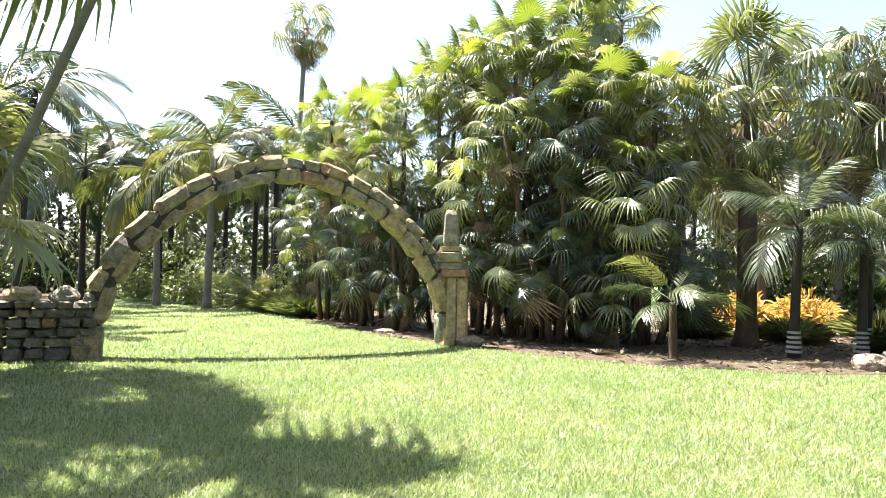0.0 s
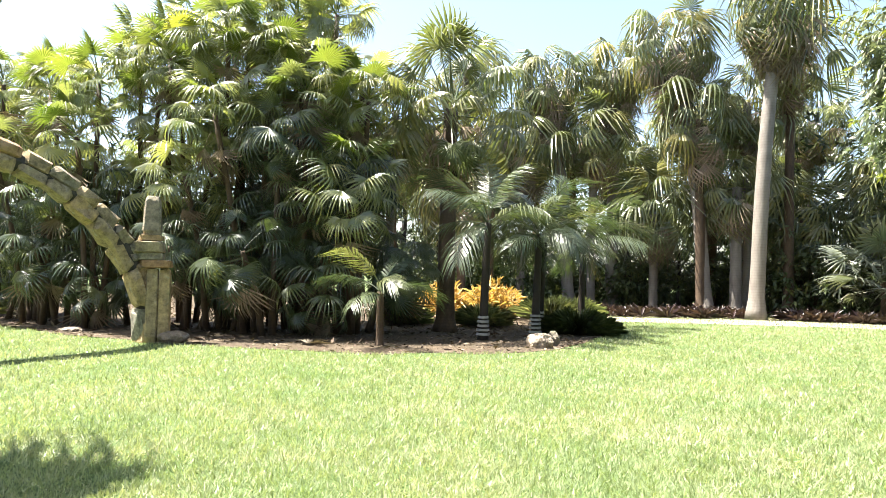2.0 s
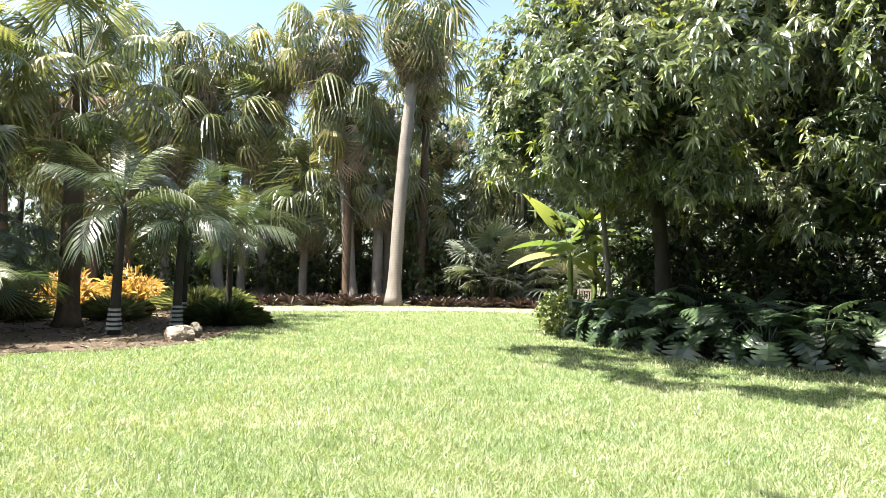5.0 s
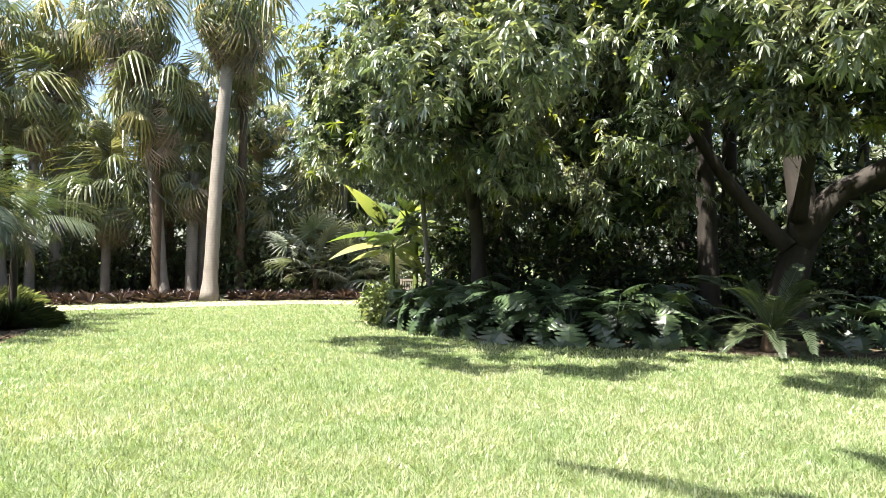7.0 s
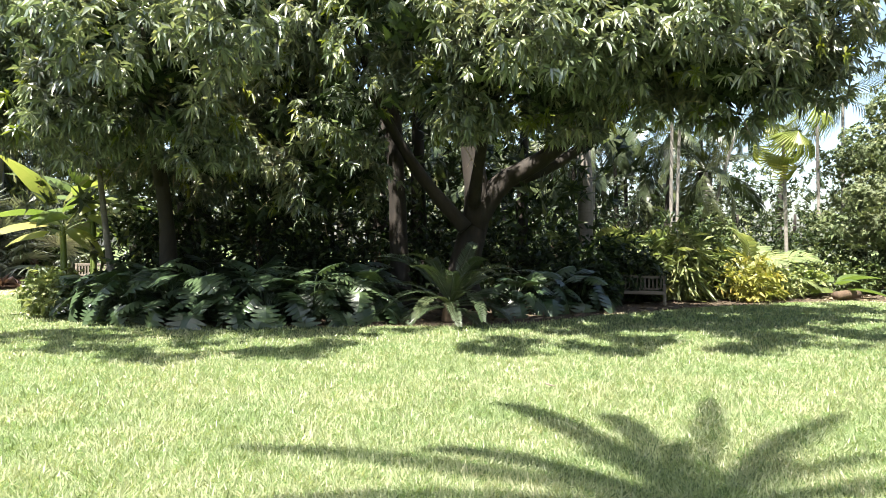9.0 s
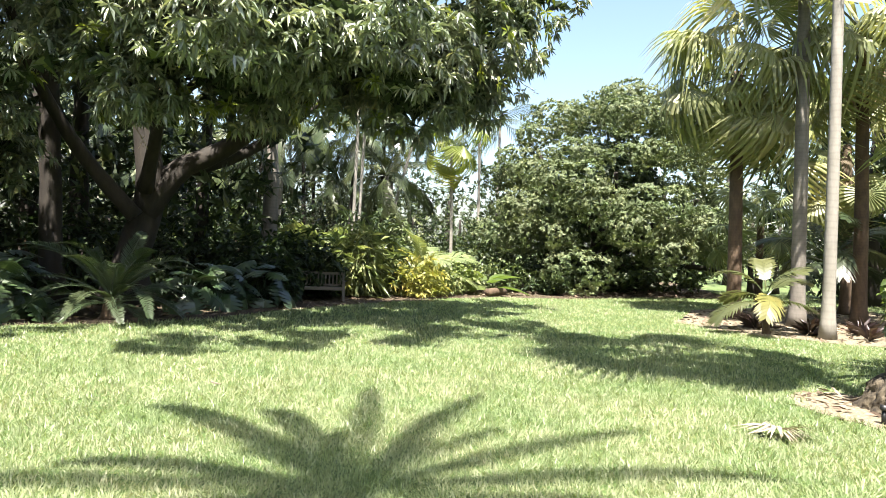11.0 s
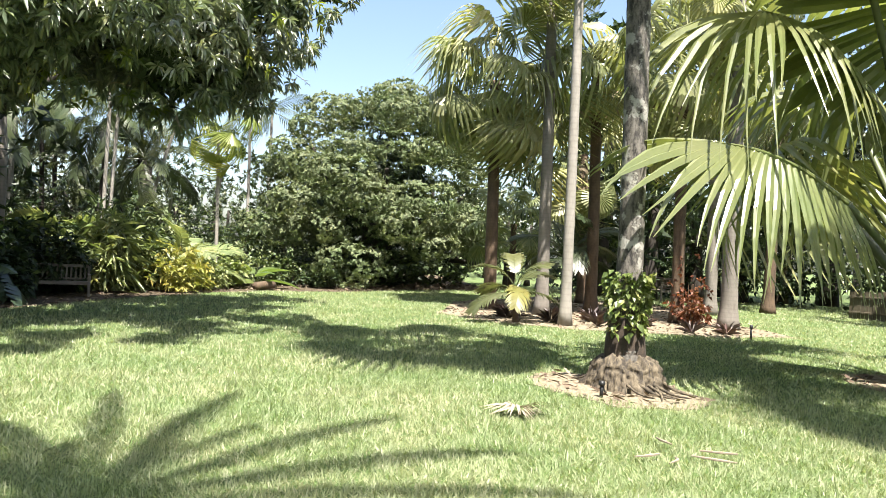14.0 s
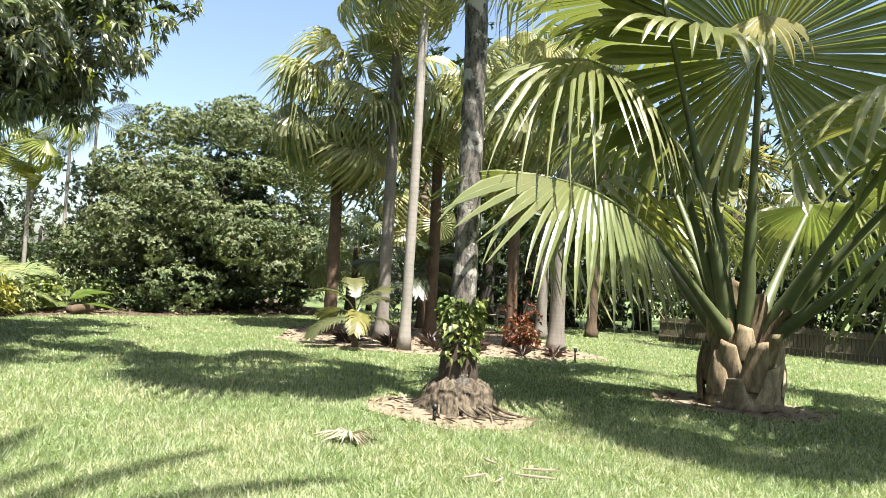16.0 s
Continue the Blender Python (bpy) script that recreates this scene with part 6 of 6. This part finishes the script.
# ---- far lawn behind the great palm ----
def reed_fence(x0, y0, x1, y1, h):
    L = math.hypot(x1 - x0, y1 - y0)
    t = thing("reed_fence", (x0, y0, 0), "low weathered reed fence in the shade", "fence", rz=math.degrees(math.atan2(y1 - y0, x1 - x0)))
    n = int(L / 0.12)
    me = [mesh_of("reed", *box(0.11, 0.03, h * s), M_REED) for s in (0.94, 1.0, 1.05)]
    for k in range(min(n, 290)):
        part("reed", me[k % 3], t, pose(0.06 + k * L / n, rnd(-0.01, 0.01), h / 2))
    for z in (0.25, 0.8):
        part("rail", mesh_of("rail", *box(L, 0.04, 0.05), M_REED), t, pose(L / 2, -0.04, h * z))


reed_fence(6.9, -26.6, -8, -25.4, 0.95)
for k, (x, y, w, h) in enumerate(((6, -31, 4.6, 4.6), (2, -31, 4.6, 4.8), (-3, -30, 4.6, 4.6), (10.5, -30, 4.2, 4.2), (15, -28, 3.6, 3.6), (18, -27, 4, 3.4), (-8, -29, 4, 4.0))):
    shrub("hedge_shrub", x, y, w, h, 420, 0.26, 0.06, M_SHRUB, "dark green shrub behind the far lawn", "shrub", 560 + k, 0.2, "shrubs behind the far lawn")
for k, (x, y, h) in enumerate(((3.5, -24, 5.0), (-2, -25, 6.2), (9, -25, 7), (-6, -23, 5.5), (14, -24, 8))):
    cabbage_palm(x, y, h, 580 + k, 20, 6, 0.19, M_BARK_BROWN, (rnd(-0.2, 0.2), 0.1), 1.15, CABB, "fan palm in the shade beyond the great palm", 1, -60)


# ---- beyond the arch ----
feather_palm("arching_palm", -10.4, 29.0, 6.3, FEATH_BIG, 13, 601, 0.17, M_BARK_GREY, (0.1, 0), -25, 75, 0.95, 1.2, 0, "feather palm with long arching yellow-green leaves", "palms beyond the arch", 0.6)
feather_palm("arching_palm", -13.2, 30.5, 5.4, FEATH_BIG, 11, 602, 0.16, M_BARK_GREY, (-0.2, 0), -35, 60, 0.9, 1.15, 0, "feather palm with long arching yellow-green leaves", "palms beyond the arch", 0.5)
for k, (x, y, h) in enumerate(((-7.2, 33, 6.2), (-10.5, 36, 6.8), (-15.5, 36, 6.0), (-18, 33, 5.0), (-21, 40, 7.5), (-13.8, 41, 6.6), (-25, 36, 7.0), (-28, 46, 8), (-33, 44, 9), (-17, 47, 7.5), (-38, 52, 9))):
    feather_palm("dark_feather_palm", x, y, h + 1.5, FEATH_DARK, 15, 610 + k, 0.15, M_BARK_DARK, (rnd(-0.3, 0.3), 0), -40, 75, 1.2, 1.7, 0, "dark feather palm in the wood beyond the arch", "dark palms beyond the arch")
for k, (x, y, r_, h) in enumerate(((-9.6, 34.5, 0.16, 6), (-8.4, 31.5, 0.14, 5), (-7.4, 30.2, 0.2, 6), (-8.0, 30.4, 0.16, 6))):
    t = thing("tree", (x, y, 0), "slim dark tree trunk in the shade beyond the arch", "tree", "trunks beyond the arch")
    part("trunk", trunk_mesh("trunk", [(0, 0, 0), (0.1, 0, h / 2), (0, 0.1, h)], r_, r_ * 0.7, M_BARK_DARK, 1.3, 10, 10, 0.1), t)
for k, (x, y, w, h, mt, lab) in enumerate(((-12.5, 33, 3.2, 1.6, M_LIGHTSHRUB, "broad dark shrub in the shade beyond the arch"), (-16.5, 36, 3.4, 1.8, M_LIGHTSHRUB, "broad dark shrub in the shade beyond the arch"),
                                          (-20, 42, 4, 2.2, M_MIDSHRUB, "broad dark shrub in the shade beyond the arch"), (-6.3, 28.2, 2.0, 3.6, M_LIGHTSHRUB, "light vine-hung shrub beside the thicket"),
                                          (-9.0, 31.0, 2.4, 1.2, M_LIGHTSHRUB, "light green shrub in the sun"), (-26, 48, 5, 3, M_SHRUB, "broad dark shrub in the shade beyond the arch"), (-13, 38, 4, 3, M_MANGO, "broad dark shrub in the shade beyond the arch"), (-32, 54, 6, 4, M_MANGO, "broad dark shrub in the shade beyond the arch"))):
    shrub("border_shrub", x, y, w, h, int(130 * w), 0.2, 0.05, mt, lab, "shrub", 640 + k, 0, "shrubs beyond the arch")
PALMETTO = [fan_leaf("fan", M_LIVI, 0.45, 0.5, 16, 200, 0.3, 0.1, 15, 0.1, 0.05, s) for s in (51, 52)]
for k, (x, y, s) in enumerate(((-9.3, 30.0, 1.5), (-10.4, 31.0, 1.4), (-8.2, 28.7, 1.4), (-7.0, 27.2, 1.2), (-11.2, 32.6, 1.4), (-12.6, 34.5, 1.4))):
    leafy_plant("palmetto", x, y, PALMETTO, 16, s, "low yellow-green palmetto clump in the border", 660 + k, "palmettos beyond the arch", 5, 80, "palmetto")
for k, (x, y) in enumerate(((-6.6, 26.9), (-5.9, 25.7), (-7.6, 28.0), (-5.2, 24.6))):
    tuft("grass_tuft", x, y, 0.95, 1.1, 900, M_TUFT, "pale feathery grass clump in the border", "grass clump", 670 + k, "grasses beyond the arch")
cabbage_palm(-9.9, 42, 16.8, 690, 20, 18, 0.17, M_BARK_GREY, (0.4, 0), 1.25, CABB, "very tall fan palm above the thicket", 1.8)

# ---- palms beside the camera's first view ----
t = thing("leaning_palm", (-6.9, 9.3, 0), "slender leaning dark palm trunk at the lawn's edge", "palm")
part("trunk", trunk_mesh("trunk", [(0, 0, 0), (1.2, -0.6, 2.3), (2.8, -1.3, 5.0), (3.25, -1.5, 6.0)], 0.062, 0.05, M_BARK_GREY, 1.4, 10, 40, 0.05, 3, 0.02), t)
set_fronds(t, FEATH_DARK, 5, 5.9, 6.3, 50, 80, 0.1, 0.3, 0.4, at=(3.25, -1.5), seed=3)
WIDE = [fan_leaf("fan", M_LIVI, 1.0, 0.8, 24, 230, 0.5, 0.1, h, 0.25, 0.1, q, 0.016, 1.0) for q, h in ((17, 6), (18, 24))]
cabbage_palm(-7.3, 9.5, 2.6, 701, 20, 0, 0.13, M_BARK_BROWN, (0.2, 0), 1.15, WIDE, "fan palm with sunlit leaves beside the stone wall", 1, 0)
cabbage_palm(-9.5, 12.0, 4.0, 702, 18, 4, 0.15, M_BARK_BROWN, (0.2, 0), 1.1, WIDE, "fan palm with sunlit leaves beside the stone wall", 1, -50)
feather_palm("dark_feather_palm", -12.5, 18, 6.2, FEATH_DARK, 14, 703, 0.16, M_BARK_DARK, (0.4, 0), -40, 75, 1.0, 1.3, 0, "dark feather palm beside the lawn", "dark palms beyond the arch")
feather_palm("dark_feather_palm", -16, 25, 8.2, FEATH_DARK, 14, 704, 0.16, M_BARK_DARK, (0.4, 0), -40, 75, 1.0, 1.3, 0, "dark feather palm beside the lawn", "dark palms beyond the arch")
cabbage_palm(-7.0, 7.6, 8.0, 711, 30, 0, 0.2, M_BARK_GREY, (0.3, 0.2), 1.25, LIVIS, "tall fan palm that shades the lawn", 1, -40)
cabbage_palm(-9.2, 10.6, 9.0, 712, 30, 0, 0.2, M_BARK_GREY, (0.4, 0.2), 1.25, LIVIS, "tall fan palm that shades the lawn", 1, -40)
t = thing("shade_palm", (-2.6, 0.3, 0), "leaning palm whose crown shades the lawn", "palm")
part("trunk", trunk_mesh("trunk", [(0, 0, 0), (0.3, 0.2, 4.0), (0.9, 0.6, 8.5), (1.75, 0.95, 12.8)], 0.18, 0.12, M_BARK_GREY, 1.4, 12, 30, 0.05, 6, 0.015), t)
narrow = [feather_leaf("feather", M_FEATHER, 3.0, 50, 0.2, b, 0.5, 0.05, 0.02, 0.1, s, 0.03) for b, s in ((60, 43), (75, 44))]
crown = [feather_leaf("feather", M_FEATHER, 3.3, 50, 0.26, b, 0.5, 0.05, 0.03, 0.1, s, 0.035) for b, s in ((85, 41), (100, 42))]
for k, (dx, dy, L) in enumerate(((1.4, 3.3, 3.3), (1.5, 1.6, 2.2), (2.9, 0.8, 3.0), (2.6, -0.1, 2.7), (2.9, -1.2, 3.1), (1.9, -1.6, 2.5), (2.3, -2.2, 3.1), (1.2, -1.9, 2.2), (0.6, -2.8, 2.9), (-0.6, -3.1, 3.2), (-1.6, -2.6, 3.0),
                                (-2.6, -1.4, 3.0), (-2.9, 0.2, 2.9), (-2.2, 1.7, 2.8), (-1.2, 2.6, 2.9), (0.2, 3.0, 3.0))):
    turn = math.degrees(math.atan2(-dx, dy))
    part("frond", (crown if 1 <= k <= 3 else narrow)[k % 2], t, pose(1.75, 0.95, 12.85, 0, 0, turn) @ pose(0, 0, 0, 24, 0, 0) @ Matrix.Scale(L / 2.75, 4))
set_fronds(t, crown, 14, 12.8, 13.1, 20, 75, 0.1, 0.35, 0.5, at=(1.75, 0.95), seed=79)
# added out of view; its crown only darkens the lawn by the great palm
t = thing("shade_palm", (-4.2, -6.8, 0), "second tall palm added out of view to shade the lawn", "palm")
part("trunk", trunk_mesh("trunk", [(0, 0, 0), (0.4, -0.1, 3), (1.1, -0.35, 6.2), (1.9, -0.6, 9.0)], 0.17, 0.12, M_BARK_GREY, 1.4, 12, 30, 0.05, 7, 0.015), t)
set_fronds(t, LIVIS, 36, 8.8, 9.4, -20, 70, 0.1, 0.8, 1.05, at=(2.1, -0.7), seed=83)


# ---- litter ----
def fallen_frond(x, y, rz, s):
    r = np.random.default_rng(int(s * 10))
    verts, faces = [(0, 0, 0.0), (-0.012, -0.3, -0.01), (0.012, -0.3, -0.01)], [(0, 1, 2)]
    for k in range(36):
        a = radians(-80 + 160 * k / 35 + r.uniform(-6, 6))
        L, w, z = 0.5 * s * r.uniform(0.6, 1.0), 0.016, r.uniform(0.0, 0.06)
        d, e = (math.sin(a), math.cos(a)), (math.cos(a), -math.sin(a))
        o = len(verts)
        verts += [(d[0] * L * 0.5 - e[0] * w, d[1] * L * 0.5 - e[1] * w, z), (d[0] * L * 0.5 + e[0] * w, d[1] * L * 0.5 + e[1] * w, z + 0.01), (d[0] * L + r.uniform(-0.05, 0.05), d[1] * L, r.uniform(-0.02, 0.03))]
        faces += [(0, o, o + 1), (o, o + 2, o + 1)]
    t = new("fallen_frond", mesh_of("fallen_frond", verts, faces, M_DRY))
    t.matrix_basis = pose(x, y, 0.06, 0, 0, rz)
    tagged(t, "dry pale fallen palm frond on the grass", "frond", "fallen fronds")


fallen_frond(4.55, -5.7, 60, 1.0)
for x, y, rz, L in ((2.58, -5.89, 40, 0.3), (3.04, -5.83, -20, 0.22), (2.9, -5.31, 75, 0.26), (2.52, -5.66, 25, 0.34), (2.71, -5.36, 110, 0.2), (7.9, -1.2, 30, 0.2)):
    line_ = bent([(-L / 2, 0, 0.05), (0, 0.03, 0.06), (L / 2, -0.02, 0.05)], 6)
    t = new("dry_stalk", mesh_of("dry_stalk", *tube(line_, [0.006, 0.009, 0.011, 0.011, 0.01, 0.008, 0.005], 6, 0.3, 2), M_DRY))
    t.matrix_basis = pose(x, y, 0, 0, 0, rz)
    tagged(t, "bleached dry leaf stalk lying in the grass", "stalk", "dry stalks on the lawn")
fallen_frond(-1.6, 19.0, 100, 1.2)
fallen_frond(3.0, 14.6, -60, 1.4)


# ---- grass blades and leaf litter ----
def in_poly(x, y, poly):
    inside = np.zeros(len(x), bool)
    n = len(poly)
    for i in range(n):
        x0, y0 = poly[i]
        x1, y1 = poly[(i + 1) % n]
        cross = ((y0 > y) != (y1 > y)) & (x < (x1 - x0) * (y - y0) / (y1 - y0 + 1e-12) + x0)
        inside ^= cross
    return inside


def turf_blades():
    """Broad-bladed lawn grass, thick where one looks down on it and thinner farther off and behind."""
    r = np.random.default_rng(21)
    n, back = 800000, 40000
    d = np.concatenate([3.8 * (34.0 / 3.8) ** r.uniform(0, 1, n), 0.3 + 9.0 * np.sqrt(r.uniform(0, 1, back))])
    a = np.radians(np.concatenate([r.uniform(-38, 186, n), r.uniform(0, 360, back)]))
    x, y = np.sin(a) * d, np.cos(a) * d
    keep = ~in_poly(x, y, CLUMP_BED) & ~in_poly(x, y, MANGO_BED) & ~in_poly(x, y, ISLAND)
    m = x.size
    keep &= (((x - 4.65) / 1.05) ** 2 + ((y + 7.7) / 0.75) ** 2 > r.uniform(0.75, 1.2, m)) & (((x - 1.95) / 1.25) ** 2 + ((y + 12.0) / 0.95) ** 2 > r.uniform(0.75, 1.2, m))
    x, y, d = x[keep], y[keep], d[keep]
    m = x.size
    P = np.stack([x, y, np.zeros(m)], 1)
    # neighbouring blades lean alike
    ph = 3.1 * np.sin(x * 5.3 + 2.0 * np.sin(y * 3.7)) + 2.7 * np.sin(y * 6.1 + 2.2 * np.sin(x * 4.3))
    D = unit(np.stack([np.cos(ph) * 0.28, np.sin(ph) * 0.28, np.full(m, 0.5)], 1) + r.normal(size=(m, 3)) * 0.46)
    D[:, 2] = np.abs(D[:, 2]) + 0.08
    big = np.maximum(1, 0.55 + 0.11 * d)
    me = blades_mesh("grass", P, D, r.uniform(0.03, 0.065, m) * np.minimum(big, 1.3), r.uniform(0.003, 0.0058, m) * big, M_BLADE, 4)
    tagged(new("grass", me), "short green lawn grass blades", "grass", "", "stuff")


turf_blades()


def litter(name, poly, n, seed, label):
    r = np.random.default_rng(seed)
    p = np.array(poly)
    x = r.uniform(p[:, 0].min(), min(p[:, 0].max(), 26), n)
    y = r.uniform(max(p[:, 1].min(), -24), min(p[:, 1].max(), 30), n)
    k = in_poly(x, y, poly)
    x, y = x[k], y[k]
    n = len(x)
    D = unit(np.stack([r.normal(size=n), r.normal(size=n), r.normal(size=n) * 0.15 + 0.05], 1))
    D[:, 2] = np.abs(D[:, 2])
    P = np.stack([x, y, np.full(n, 0.014)], 1)
    tagged(new(name, leaves_mesh(name, P, D, r.uniform(0.06, 0.24, n), r.uniform(0.012, 0.035, n), M_LITTER, 0.15, -0.02, seed)), label, "leaf litter", "", "stuff")


M_LITTER = leaf_mat("dry_leaf_litter", (0.22, 0.165, 0.115), (0.55, 0.46, 0.34), 0.8, 0.1, 0.8, 0.2)
litter("leaf_litter", CLUMP_BED, 16000, 81, "dry brown leaves on the mulch under the palms")
litter("leaf_litter", MANGO_BED, 12000, 82, "dry brown leaves on the mulch under the mango trees")
litter("leaf_litter", ISLAND, 3500, 83, "dry pale leaves on the island's mulch")

litter("leaf_litter", [(4.65 + 1.2 * math.cos(a * 0.5236), -7.7 + 0.9 * math.sin(a * 0.5236)) for a in range(12)], 160, 84, "dry chips and leaf bits round the palm's foot")
litter("leaf_litter", [(1.92 + 1.45 * math.cos(a * 0.5236), -12.0 + 1.15 * math.sin(a * 0.5236)) for a in range(12)], 260, 85, "dry chips and leaf bits round the great palm")
